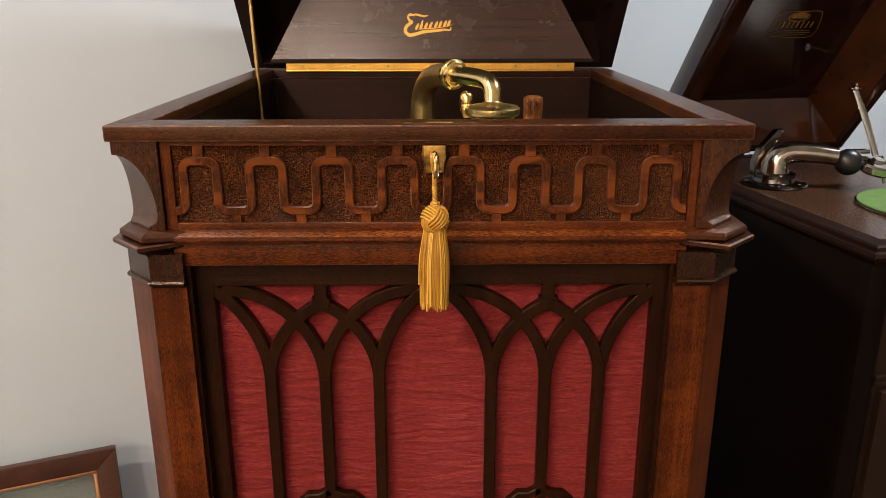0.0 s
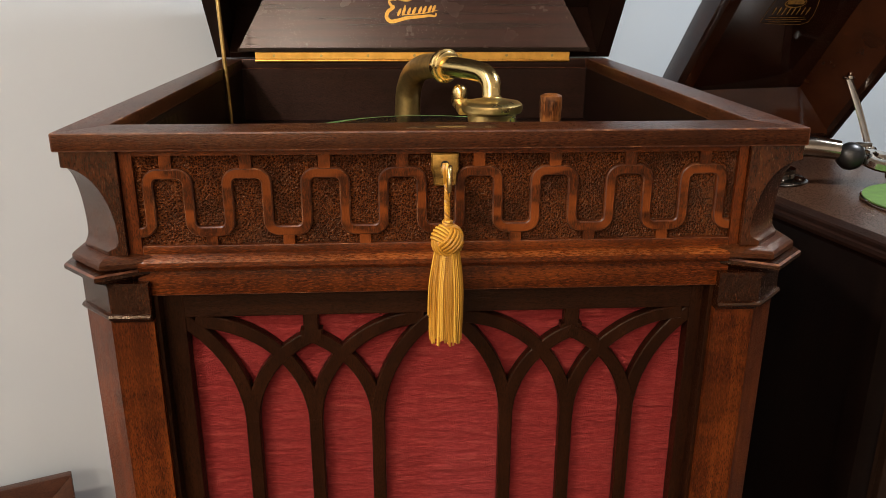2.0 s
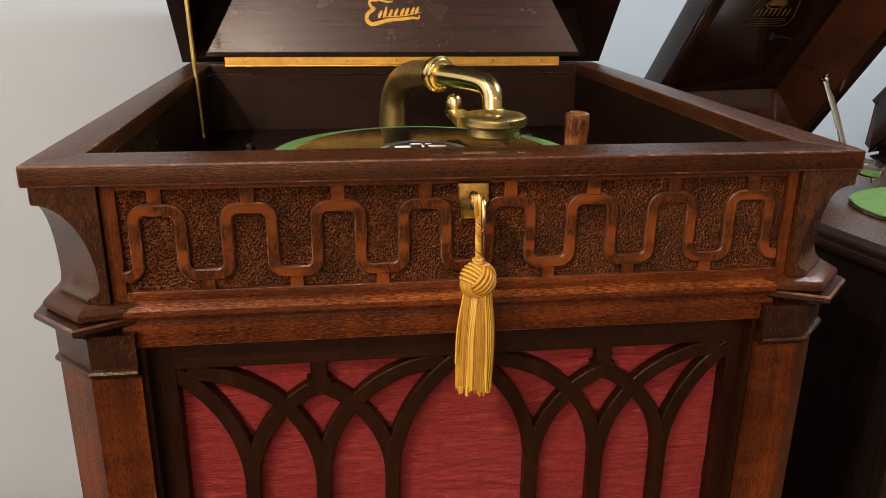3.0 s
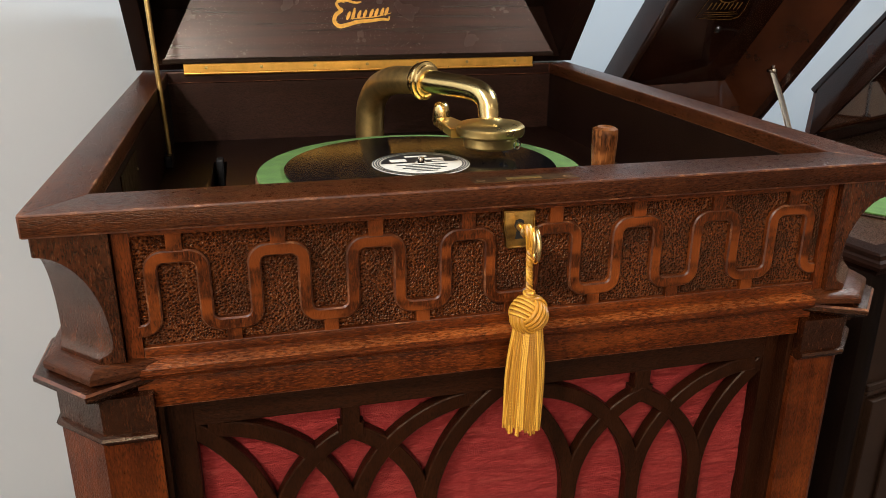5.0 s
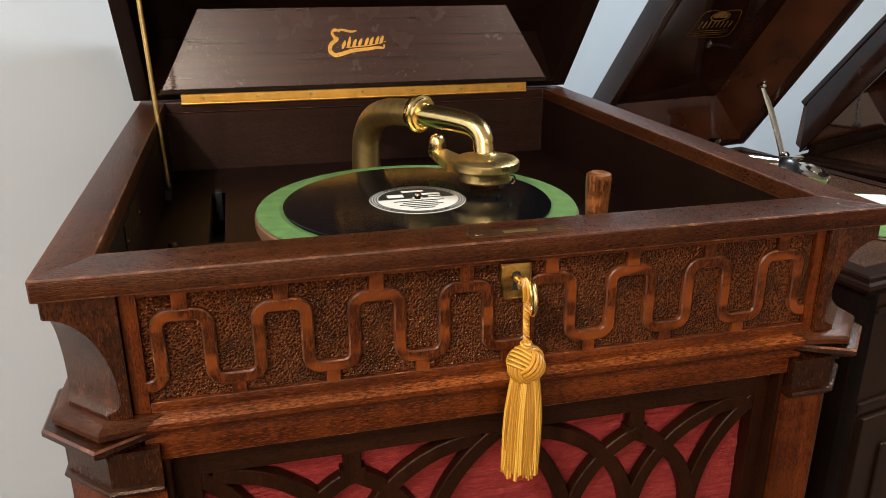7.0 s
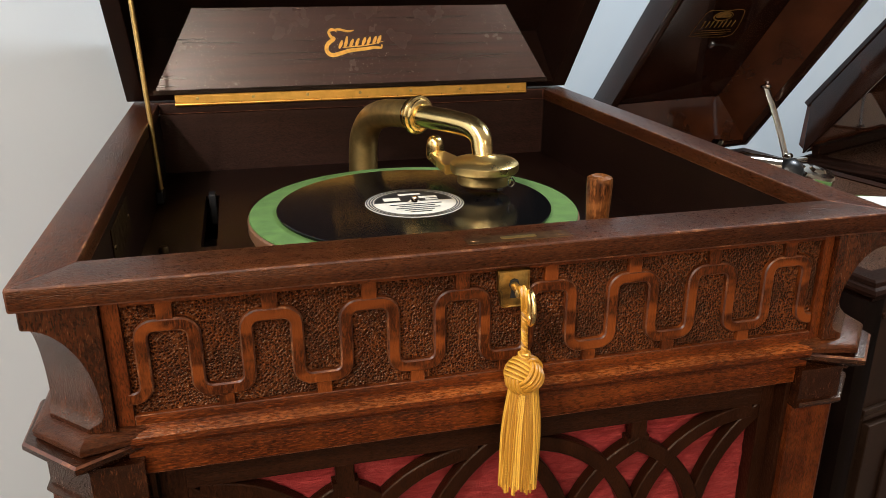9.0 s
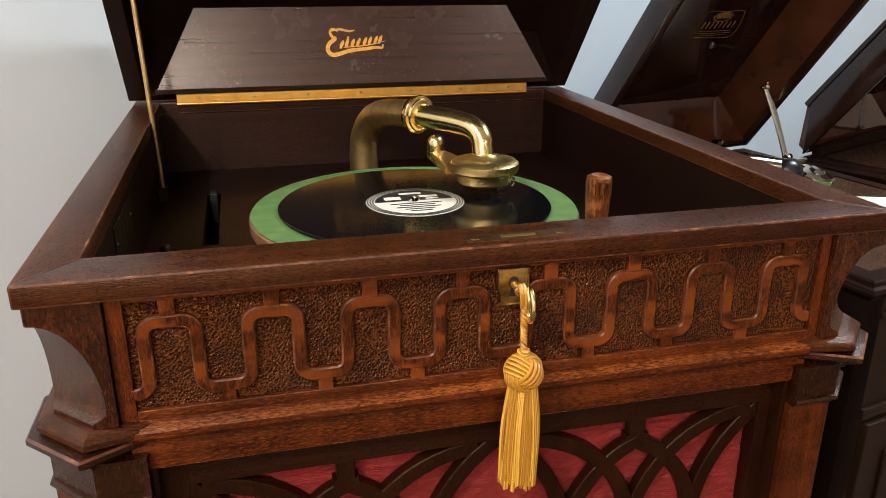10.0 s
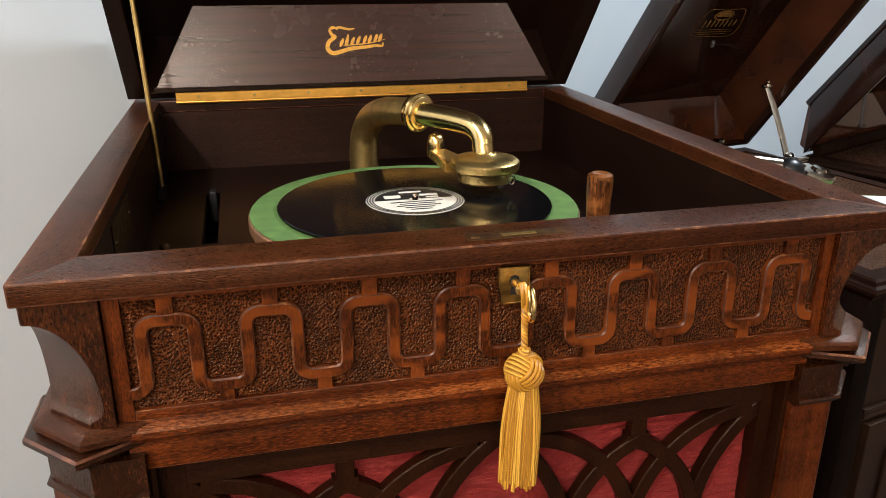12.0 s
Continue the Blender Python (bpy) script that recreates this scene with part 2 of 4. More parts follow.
nickel = metal("nickel_plate", (0.60, 0.56, 0.50), 0.10, (0.30, 0.26, 0.22), 0.5, 30)
# arm nickels darkened: the dark surroundings they mirror are in the colour
nickel_dark = metal("dim_reflection_nickel", (0.16, 0.135, 0.115), 0.14, (0.10, 0.085, 0.07), 0.6, 40)
nickel_arm = metal("dim_reflection_arm_nickel", (0.42, 0.37, 0.32), 0.12, (0.14, 0.115, 0.09), 0.7, 30)
lid_panel = lid_panel_mat()
gold_leaf = plain("gilt_transfer", (0.78, 0.42, 0.07), 0.35, 0.2, 200, metallic=0.45)
old_gilt = plain("faded_gilt_transfer", (0.26, 0.135, 0.028), 0.4, 0.4, 200, metallic=0.3)
felt = plain("green_felt", (0.082, 0.158, 0.031), 0.95, 0.22, 60, bump_s=0.5, bscale=1500)
black_shellac = shellac()
label_paper = plain("cream_label_paper", (0.66, 0.61, 0.50), 0.55, 0.06, 90)
label_ink = plain("black_label_ink", (0.012, 0.011, 0.011), 0.4, 0.2, 90)
iron = plain("dark_iron", (0.006, 0.005, 0.005), 0.6, 0.3, 50)
rubber = plain("black_rubber", (0.004, 0.0037, 0.0037), 0.35, 0.3, 80)
red_brown = wood("worn_lever_wood", "z", (0.006, 0.002, 0.001), (0.11, 0.032, 0.008), (0.34, 0.120, 0.030), 0.30, 0.4, 0.8, 0.5, 0.5)
thread = thread_mat()
paint = wall_paint()
# unseen room surfaces, coloured for the bounce and reflections they send back
ceiling_paint = plain("white_ceiling_paint", (0.76, 0.71, 0.64), 0.8, 0.03, 3)
pale_paint = plain("pale_reflector_wall_paint", (0.58, 0.53, 0.47), 0.7, 0.05, 2)
beige_paint = plain("warm_beige_wall_paint", (0.46, 0.37, 0.28), 0.7, 0.05, 2)
carpet = plain("grey_brown_carpet", (0.055, 0.040, 0.030), 0.95, 0.25, 60, bump_s=0.6, bscale=700)
white_paper = plain("white_paper", (0.60, 0.58, 0.53), 0.7, 0.04, 20)
deck_wood = wood("deck_mahogany", "x", (0.028, 0.0120, 0.0064), (0.052, 0.0235, 0.0125), (0.080, 0.038, 0.0200), 0.24, 0.2, 0.1, flecks=0.2)
vic_x = plain("neighbour_polished_mahogany", (0.020, 0.0066, 0.0036), 0.07, 0.40, 14, coat=0.2)
vic_y = plain("neighbour_polished_side", (0.026, 0.0100, 0.0060), 0.16, 0.35, 14, coat=0.2)
# lid slopes use a paler, redder copy: the light on them is in the colour
vic_slope = plain("neighbour_polished_lit_slope", (0.058, 0.0165, 0.0062), 0.07, 0.35, 9, coat=0.3)
vic_rim = wood("neighbour_rim", "y", (0.006, 0.0026, 0.0017), (0.014, 0.0052, 0.0030), (0.030, 0.0105, 0.0058), 0.46, 0.0, spec=0.08)
# sides and posts nearly black, front paler: the side's shade is in the colour
vic_z = wood("neighbour_shaded_mahogany_z", "z", (0.0030, 0.0018, 0.0016), (0.0060, 0.0032, 0.0026), (0.012, 0.0056, 0.0040), 0.5, 0.0, 0.1, spec=0.10)
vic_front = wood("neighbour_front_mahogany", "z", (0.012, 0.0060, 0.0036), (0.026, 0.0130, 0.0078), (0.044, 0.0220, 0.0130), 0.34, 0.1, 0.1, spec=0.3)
frame_wood = wood("frame_mahogany", "x", (0.030, 0.012, 0.008), (0.065, 0.024, 0.014), (0.11, 0.042, 0.023), 0.4, 0.2)
copper_slip = metal("copper_slip", (0.78, 0.40, 0.20), 0.3)


def clear_glass():
    m, nt, b = material("picture_glass")
    b.inputs["Base Color"].default_value = (0.95, 0.98, 0.96, 1)
    b.inputs["Roughness"].default_value = 0.03
    b.inputs["Transmission Weight"].default_value = 1.0
    b.inputs["IOR"].default_value = 1.45
    return m


glass = clear_glass()


# ---- mesh helpers ----
def part(name, bm, mat, parent=None, label="", smooth=False, local=False):
    mesh = bpy.data.meshes.new(name)
    bmesh.ops.recalc_face_normals(bm, faces=bm.faces)
    bm.to_mesh(mesh)
    bm.free()
    for mt in mat if isinstance(mat, (list, tuple)) else [mat]:
        mesh.materials.append(mt)
    if smooth:
        mesh.polygons.foreach_set("use_smooth", [True] * len(mesh.polygons))
        mesh.set_sharp_from_angle(angle=radians(smooth if smooth is not True else 40))
    ob = new(name, mesh)
    if parent:
        ob.parent = parent
        if not local:
            w = parent.matrix_basis.copy()
            up = parent.parent
            while up:
                w = up.matrix_basis @ w
                up = up.parent
            ob.matrix_parent_inverse = w.inverted()
    if label:
        ob["label"] = label
    return ob


def empty(name, label, category, group="", at=(0, 0, 0)):
    ob = new(name)
    ob.empty_display_size = 0.05
    ob.location = at
    return tagged(ob, label, category, group)


def box(x0, x1, y0, y1, z0, z1, bev=0.0, seg=2, wear=False, bm=None):
    bm = bm or bmesh.new()
    vs = [bm.verts.new(p) for p in ((x0, y0, z0), (x1, y0, z0), (x1, y1, z0), (x0, y1, z0), (x0, y0, z1), (x1, y0, z1), (x1, y1, z1), (x0, y1, z1))]
    fs = [bm.faces.new([vs[i] for i in q]) for q in ((0, 3, 2, 1), (4, 5, 6, 7), (0, 1, 5, 4), (1, 2, 6, 5), (2, 3, 7, 6), (3, 0, 4, 7))]
    if bev:
        es = list({e for f in fs for e in f.edges})
        r = bmesh.ops.bevel(bm, geom=es, offset=bev, segments=seg, profile=0.6, affect="EDGES")
        if wear:
            for f in r["faces"]:
                f.material_index = 1
    return bm


def prism(poly, axis, a, b, bev=0.0, wear=False, bm=None):
    """A closed outline pushed along an axis: 'z' takes (x, y), 'y' takes (x, z), 'x' takes (y, z)."""
    bm = bm or bmesh.new()
    put = {"z": lambda p, c: (p[0], p[1], c), "y": lambda p, c: (p[0], c, p[1]), "x": lambda p, c: (c, p[0], p[1])}[axis]
    lo = [bm.verts.new(put(p, a)) for p in poly]
    hi = [bm.verts.new(put(p, b)) for p in poly]
    n = len(poly)
    fs = [bm.faces.new(lo[::-1]), bm.faces.new(hi)]
    for i in range(n):
        fs.append(bm.faces.new((lo[i], lo[(i + 1) % n], hi[(i + 1) % n], hi[i])))
    if bev:
        es = list({e for f in fs for e in f.edges})
        r = bmesh.ops.bevel(bm, geom=es, offset=bev, segments=2, profile=0.6, affect="EDGES", clamp_overlap=True)
        if wear:
            for f in r["faces"]:
                f.material_index = 1
    return bm


def loft(loops, caps=True, bm=None):
    bm = bm or bmesh.new()
    rows = [[bm.verts.new(p) for p in lp] for lp in loops]
    n = len(rows[0])
    for a, b in zip(rows, rows[1:]):
        for i in range(n):
            bm.faces.new((a[i], a[(i + 1) % n], b[(i + 1) % n], b[i]))
    if caps:
        bm.faces.new(rows[0][::-1])
        bm.faces.new(rows[-1])
    return bm


def lathe(profile, at=(0, 0, 0), seg=48, m=None, bm=None):
    """(radius, height) pairs turned round z, then posed."""
    bm = bm or bmesh.new()
    m = m or Matrix.Translation(at)
    rows = []
    for r, z in profile:
        if r < 1e-6:
            rows.append([bm.verts.new(m @ Vector((0, 0, z)))])
        else:
            rows.append([bm.verts.new(m @ Vector((r * math.cos(2 * math.pi * i / seg), r * math.sin(2 * math.pi * i / seg), z))) for i in range(seg)])
    for a, b in zip(rows, rows[1:]):
        for i in range(seg):
            j = (i + 1) % seg
            q = []
            for v in (a[i % len(a)], a[j % len(a)], b[j % len(b)], b[i % len(b)]):
                if v not in q:
                    q.append(v)
            if len(q) > 2:
                bm.faces.new(q)
    return bm


def smooth_path(pts, n=8):
    """Catmull-Rom through points (any number of coordinates)."""
    P = [Vector(p) for p in pts]
    P = [P[0] * 2 - P[1]] + P + [P[-1] * 2 - P[-2]]
    out = []
    for i in range(1, len(P) - 2):
        for k in range(n):
            t = k / n
            a, b, c, d = P[i - 1], P[i], P[i + 1], P[i + 2]
            out.append(0.5 * ((2 * b) + (c - a) * t + (2 * a - 5 * b + 4 * c - d) * t * t + (3 * b - a - 3 * c + d) * t ** 3))
    out.append(P[-2])
    return out


def tube(path, radius, seg=10, bm=None, closed=False, flat=1.0):
    bm = bm or bmesh.new()
    P = [Vector(p) for p in path]
    n = len(P)
    rad = radius if callable(radius) else (lambda k: radius)
    rows, side = [], None
    for i, p in enumerate(P):
        t = (P[(i + 1) % n] - P[i - 1]) if closed else (P[min(i + 1, n - 1)] - P[max(i - 1, 0)])
        t.normalize()
        if side is None:
            side = t.orthogonal().normalized()
        side = (side - t * side.dot(t)).normalized()
        up = t.cross(side)
        r = rad(i / (n - 1))
        rows.append([bm.verts.new(p + side * (r * math.cos(2 * math.pi * k / seg)) + up * (r * flat * math.sin(2 * math.pi * k / seg))) for k in range(seg)])
    pairs = list(zip(rows, rows[1:])) + ([(rows[-1], rows[0])] if closed else [])
    for a, b in pairs:
        for k in range(seg):
            bm.faces.new((a[k], a[(k + 1) % seg], b[(k + 1) % seg], b[k]))
    if not closed:
        bm.faces.new(rows[0][::-1])
        bm.faces.new(rows[-1])
    return bm


def band(path, width, y_front, y_back, edge=0.0008, bm=None, rubbed=False):
    """A flat strip of wood that follows a line of (x, z) points on an upright face, with eased edges."""
    bm = bm or bmesh.new()
    P = [Vector((p[0], p[1])) for p in path]
    n = len(P)
    rows = []
    for i, p in enumerate(P):
        t = (P[min(i + 1, n - 1)] - P[max(i - 1, 0)]).normalized()
        s = Vector((-t.y, t.x))
        if 0 < i < n - 1:
            a, b = (P[i] - P[i - 1]).normalized(), (P[i + 1] - P[i]).normalized()
            s = s / max(0.5, math.cos(a.angle(b) / 2))
        h = width / 2
        prof = ((-h, y_back), (-h, y_front + edge), (-h + edge, y_front), (h - edge, y_front), (h, y_front + edge), (h, y_back))
        rows.append([bm.verts.new((p.x + s.x * d, y, p.y + s.y * d)) for d, y in prof])
    for a, b in zip(rows, rows[1:]):
        for k in range(5):
            f = bm.faces.new((a[k], a[k + 1], b[k + 1], b[k]))
            f.material_index = 1 if rubbed and k in (1, 3) else 0
    bm.faces.new(rows[0])
    bm.faces.new(rows[-1][::-1])
    return bm


def arc(cx, cz, r, a0, a1, n=14):
    return [(cx + r * math.cos(radians(a0 + (a1 - a0) * i / n)), cz + r * math.sin(radians(a0 + (a1 - a0) * i / n))) for i in range(n + 1)]


# ---- the room ----
def slab(name, x0, x1, y0, y1, z0, z1, mat):
    ob = part(name, box(x0, x1, y0, y1, z0, z1), mat)
    return tagged(ob, kind="structure")


WALL_TURN = 25.0
room = pose(0, 0.865, 0, 0, 0, WALL_TURN)


def room_slab(name, x0, x1, y0, y1, z0, z1, mat, label, category):
    ob = slab(name, x0, x1, y0, y1, z0, z1, mat)
    ob.matrix_basis = room
    return tagged(ob, label, category)


room_slab("wall_north", -3.0, 4.0, 0.0, 0.12, 0.0, ROOM_TOP, paint, "smooth pale grey painted wall behind the cabinets", "wall")
room_slab("wall_south", -3.0, 4.0, -4.12, -4.0, 0.0, ROOM_TOP, pale_paint, "unseen cream wall across the room, kept pale to reflect in the lid", "wall")
room_slab("wall_west", -3.12, -3.0, -4.12, 0.12, 0.0, ROOM_TOP, beige_paint, "unseen side wall, beige to warm the bounce", "wall")
room_slab("wall_east", 4.0, 4.12, -4.12, 0.12, 0.0, ROOM_TOP, beige_paint, "unseen side wall, beige to warm the bounce", "wall")
room_slab("floor", -3.12, 4.12, -4.12, 0.12, -0.1, 0.0, carpet, "unseen brown carpet floor, kept dark to dim reflections", "floor")
room_slab("ceiling", -3.12, 4.12, -4.12, 0.12, ROOM_TOP, ROOM_TOP + 0.1, ceiling_paint, "plain white painted ceiling", "ceiling")


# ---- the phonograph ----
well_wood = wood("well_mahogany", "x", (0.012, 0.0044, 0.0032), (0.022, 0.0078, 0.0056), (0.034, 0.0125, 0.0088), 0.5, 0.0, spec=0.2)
RIM = 1.1237
phono = empty("phonograph", "carved mahogany upright phonograph with its lid open", "phonograph")

# top rail round the opening, mitred at the corners
XO, XI, YF, YI, YB, YBI = 0.2825, 0.2520, 0.0, 0.038, 0.632, 0.600
RZ = RIM - 0.0140
part("rim_rail", prism([(-XO, YF), (XO, YF), (XI, YI), (-XI, YI)], "z", RZ, RIM, 0.0013, True), [rim_x, worn], phono, smooth=30)
part("rim_rail", prism([(-XO, YF), (-XI, YI), (-XI, YBI), (-XO, YB)], "z", RZ, RIM, 0.0013, True), [rim_y, worn], phono, smooth=30)
part("rim_rail", prism([(XO, YF), (XO, YB), (XI, YBI), (XI, YI)], "z", RZ, RIM, 0.0013, True), [rim_y, worn], phono, smooth=30)
# the back rail takes the darker well wood
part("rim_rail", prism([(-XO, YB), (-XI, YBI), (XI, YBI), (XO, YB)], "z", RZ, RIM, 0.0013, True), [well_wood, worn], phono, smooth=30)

# carved band under the rail
FY = 0.0085
part("frieze_ground", box(-0.236, 0.2385, FY + 0.0036, 0.030, 1.028, RZ - 0.0002), stippled, phono, "stippled dark ground of the carved band")
part("frieze_border", box(-0.2385, -0.2288, FY, 0.0335, 1.0275, RZ - 0.0004, 0.0005), wood_z, phono)
part("frieze_border", box(0.2325, 0.2400, FY, 0.0335, 1.0275, RZ - 0.0004, 0.0005), wood_z, phono)
part("frieze_border", box(-0.2287, 0.2324, FY + 0.0002, 0.0335, RZ - 0.0052, RZ - 0.0006, 0.0004), wood_x, phono)
part("frieze_border", box(-0.2287, 0.2324, FY + 0.0002, 0.0335, 1.0276, 1.0345, 0.0005, 2, True), [wood_x, worn], phono, smooth=30)

ZT, ZB, LEG0, STEP, RR = 1.0908, 1.0455, -0.2198, 0.0294, 0.0078
ribbon = [(LEG0 - 0.0105, ZB)]


def corner(px, pz, a0, a1):
    return arc(px, pz, RR, a0, a1, 6)


for k in range(16):
    x = LEG0 + STEP * k
    if k % 2 == 0:
        ribbon += corner(x - RR, ZB + RR, -90, 0) + corner(x + RR, ZT - RR, 180, 90)
    else:
        ribbon += corner(x - RR, ZT - RR, 90, 0)
        ribbon += corner(x + RR, ZB + RR, 180, 270)
ribbon.append((LEG0 + STEP * 15 + 0.0098, ZB))
part("meander_ribbon", band(ribbon, 0.0080, FY - 0.0003, FY + 0.0050, 0.0010, rubbed=True), [ribbon_wood, worn], phono, "raised carved mahogany meander", smooth=30)
for k in range(15):
    x = LEG0 + STEP * (k + 0.5)
    if k % 2 == 0:
        b = box(x - 0.0046, x + 0.0046, FY + 0.0003, FY + 0.0050, ZT + 0.0030, RZ - 0.0050, 0.0003, 1)
    else:
        b = box(x - 0.0045, x + 0.0045, FY + 0.0003, FY + 0.0050, 1.0340, ZB - 0.0030, 0.0003, 1)
    part("meander_tab", b, ribbon_wood, phono)

# corner brackets with a cove cut through the outer arris
def corner_loop(sx, z, xin, yf, xo, c, yb, y_in=None):
    p = [(xin, yf if y_in is None else y_in), (xo - c, yf), (xo, yf + c), (xo, yb), (xin, yb)]
    return [(sx * x, y, z) for x, y in p]


COVE = [(RZ - 0.0001, 0.0006), (1.0992, 0.0006), (1.0977, 0.0012)]
for i in range(1, 13):
    a = radians(7.5 * i)
    COVE.append((1.0977 - 0.0567 * (1 - math.cos(a)), 0.0012 + 0.0338 * math.sin(a)))
COVE += [(1.0385, 0.0345), (1.0362, 0.0332), (1.0345, 0.0308), (1.0330, 0.0275), (1.0320, 0.0262), (1.0288, 0.0262)]
for sx in (-1, 1):
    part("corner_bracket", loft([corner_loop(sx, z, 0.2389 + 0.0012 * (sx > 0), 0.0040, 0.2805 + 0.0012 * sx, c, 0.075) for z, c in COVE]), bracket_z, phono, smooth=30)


def capital(sx, profile, xin, name, mat, yb=0.075, sink=0.0, tuck=None, wide=0.0):
    """Stacked chamfered loops: z, outward offset."""
    loops = []
    for z, o in profile:
        xo, yf = 0.2800 + o, 0.0040 - o + sink
        c = 0.0262 + 0.59 * o
        loops.append(corner_loop(sx, z, xin, yf, xo + ((0.0045 if name in ("post_neck", "neck_bead", "corner_post") else 0.0075) if sx > 0 else 0.0008 + wide), c, yb, yf + tuck if tuck else None))
    bm = loft(loops)
    if name in ("capital_step", "capital_moulding", "neck_bead"):
        bm.faces.ensure_lookup_table()
        for k in (1, 2):
            for f in bm.faces[k * 5:k * 5 + 4]:
                if name != "capital_step" and abs(loops[k][0][2] - loops[k + 1][0][2]) < 0.0017:
                    f.material_index = 1
    return part(name, bm, [mat, worn], phono, smooth=28)


for sx in (-1, 1):
    capital(sx, [(1.0289, 0.0004), (1.0286, 0.0016), (1.0262, 0.0060), (1.0250, 0.0078), (1.0234, 0.0088), (1.0198, 0.0088), (1.0180, 0.0064)], 0.2050, "capital_step", rim_x, tuck=0.0138)
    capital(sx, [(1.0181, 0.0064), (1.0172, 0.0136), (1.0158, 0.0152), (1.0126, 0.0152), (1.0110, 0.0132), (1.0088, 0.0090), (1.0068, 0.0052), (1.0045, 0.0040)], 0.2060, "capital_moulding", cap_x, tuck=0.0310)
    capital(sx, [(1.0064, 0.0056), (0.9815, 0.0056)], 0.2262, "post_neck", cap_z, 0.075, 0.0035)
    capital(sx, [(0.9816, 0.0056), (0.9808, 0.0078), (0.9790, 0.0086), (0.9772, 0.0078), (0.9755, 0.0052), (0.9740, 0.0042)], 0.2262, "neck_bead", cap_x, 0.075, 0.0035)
    capital(sx, [(0.9742, 0.0036), (0.06, 0.0036)], 0.2260, "corner_post", wood_z, 0.06, 0.0055, wide=0.0030)
    part("back_post", box(sx * 0.2570, sx * 0.2790, 0.5595, 0.625, 0.06, RZ - 0.0005), wood_z, phono)

# mouldings of the front between the posts
def run_x(profile, x0, x1):
    return prism(profile, "x", x0, x1)


band_prof = [(0.0330, 1.0285), (0.0100, 1.0285), (0.0075, 1.0262), (0.0042, 1.0250), (0.0022, 1.0228), (0.0020, 1.0190), (0.0040, 1.0158), (0.0075, 1.0146), (0.0330, 1.0146)]
nose = run_x(band_prof, -0.2320, 0.2320)
nose.faces.ensure_lookup_table()
# paler nose faces: wear plus the highlight line, put into the colour
for k in (4, 5):
    nose.faces[k].material_index = 1
part("front_moulding", nose, [wood_x, rubbed_lit_x], phono, "worn rounded mahogany moulding", smooth=35)
part("front_rail", box(-0.2352, 0.2352, 0.0090, 0.0330, 0.9935, 1.0147, 0.0006, 2, True), [wood_x, worn], phono, smooth=30)

# grille: frame, tracery and cloth
GY, GB, CX = 0.0230, 0.0325, 0.0033
part("grille_stile", box(-0.2265, CX - 0.2098, GY, GB + 0.006, 0.235, 0.9937, 0.0006), grille_z, phono)
part("grille_stile", box(CX + 0.2088, 0.2265, GY, GB + 0.006, 0.235, 0.9937, 0.0006), grille_z, phono)
part("grille_rail", box(CX - 0.2100, CX + 0.2090, GY + 0.0002, GB + 0.006, 0.9685, 0.9936, 0.0006), grille_x, phono)
part("grille_rail", box(CX - 0.2100, CX + 0.2090, GY + 0.0002, GB + 0.006, 0.235, 0.2800, 0.0006), grille_x, phono)
part("inner_bead", box(-0.2262, -0.2225, 0.0110, GY + 0.0004, 0.235, 0.9936, 0.0006), grille_z, phono)
part("inner_bead", box(0.2225, 0.2262, 0.0110, GY + 0.0004, 0.235, 0.9936, 0.0006), grille_z, phono)
W, Z0, shift = 0.0115, 0.8668, [0]


def tracery(path, w=W):
    shift[0] += 1
    off = 0.00012 * (shift[0] % 9)
    part("tracery_bar", band(path, w, GY + 0.0003 + off, GB + off, 0.0009), grille_z, phono, smooth=30)


def gothic(x0, sgn, r, a1, down=0.28):
    """A bar that rises and curves over to one side."""
    cx = x0 + sgn * r
    pts = arc(cx, Z0, r, 180, 180 - a1) if sgn > 0 else arc(cx, Z0, r, 0, a1)
    return pts


for m in (-1, 1):
    b1, b2, b3 = (CX + m * v for v in (0.1625, 0.1090, 0.0555))
    for b in (b1, b3):
        tracery([(b, 0.279), (b, Z0 + 0.003)])
    tracery([(b2, 0.7305), (b2, Z0 + 0.003)])
    tracery(gothic(b1, m, 0.122, 56))
    tracery(gothic(b1, -m, 0.089, 68))
    tracery(gothic(b2, m, 0.097, 88))
    tracery(gothic(b2, -m, 0.097, 88))
    tracery(gothic(b3, m, 0.089, 68))
    tracery(gothic(b3, -m, 0.122, 56))
    tracery([(b2, 0.943), (b2, 0.973)], 0.0125)
    tracery([(b2, 0.9445), (b2, 0.9550)], 0.0180)
    # lobed arch that closes the tall lights
    for s in (-1, 1):
        tracery([(b2 + s * 0.0005, 0.7400), (b2 + s * 0.012, 0.7335), (b2 + s * 0.022, 0.7335), (b2 + s * 0.032, 0.7245), (b2 + s * 0.041, 0.7105), (b2 + s * 0.047, 0.6905), (b2 + s * 0.050, 0.660)], 0.0080)


def cloth_mesh():
    bm = bmesh.new()
    nx = 90
    x0, x1, z0, z1 = CX - 0.2175, CX + 0.2170, 0.26, 0.985
    zs = [z1 - (z1 - 0.70) * i / 150 for i in range(151)] + [0.70 - (0.70 - z0) * i / 10 for i in range(1, 11)]
    g = []
    for z in zs:
        row = []
        for i in range(nx + 1):
            x = x0 + (x1 - x0) * i / nx
            v = noise.noise(Vector((x * 14, 0.3, z * 70))) * 0.0012 + noise.noise(Vector((x * 34, 1.3, z * 150))) * 0.0011
            row.append(bm.verts.new((x, 0.0360 + v, z)))
        g.append(row)
    for a, b in zip(g, g[1:]):
        for i in range(nx):
            bm.faces.new((a[i], b[i], b[i + 1], a[i + 1]))
    return bm


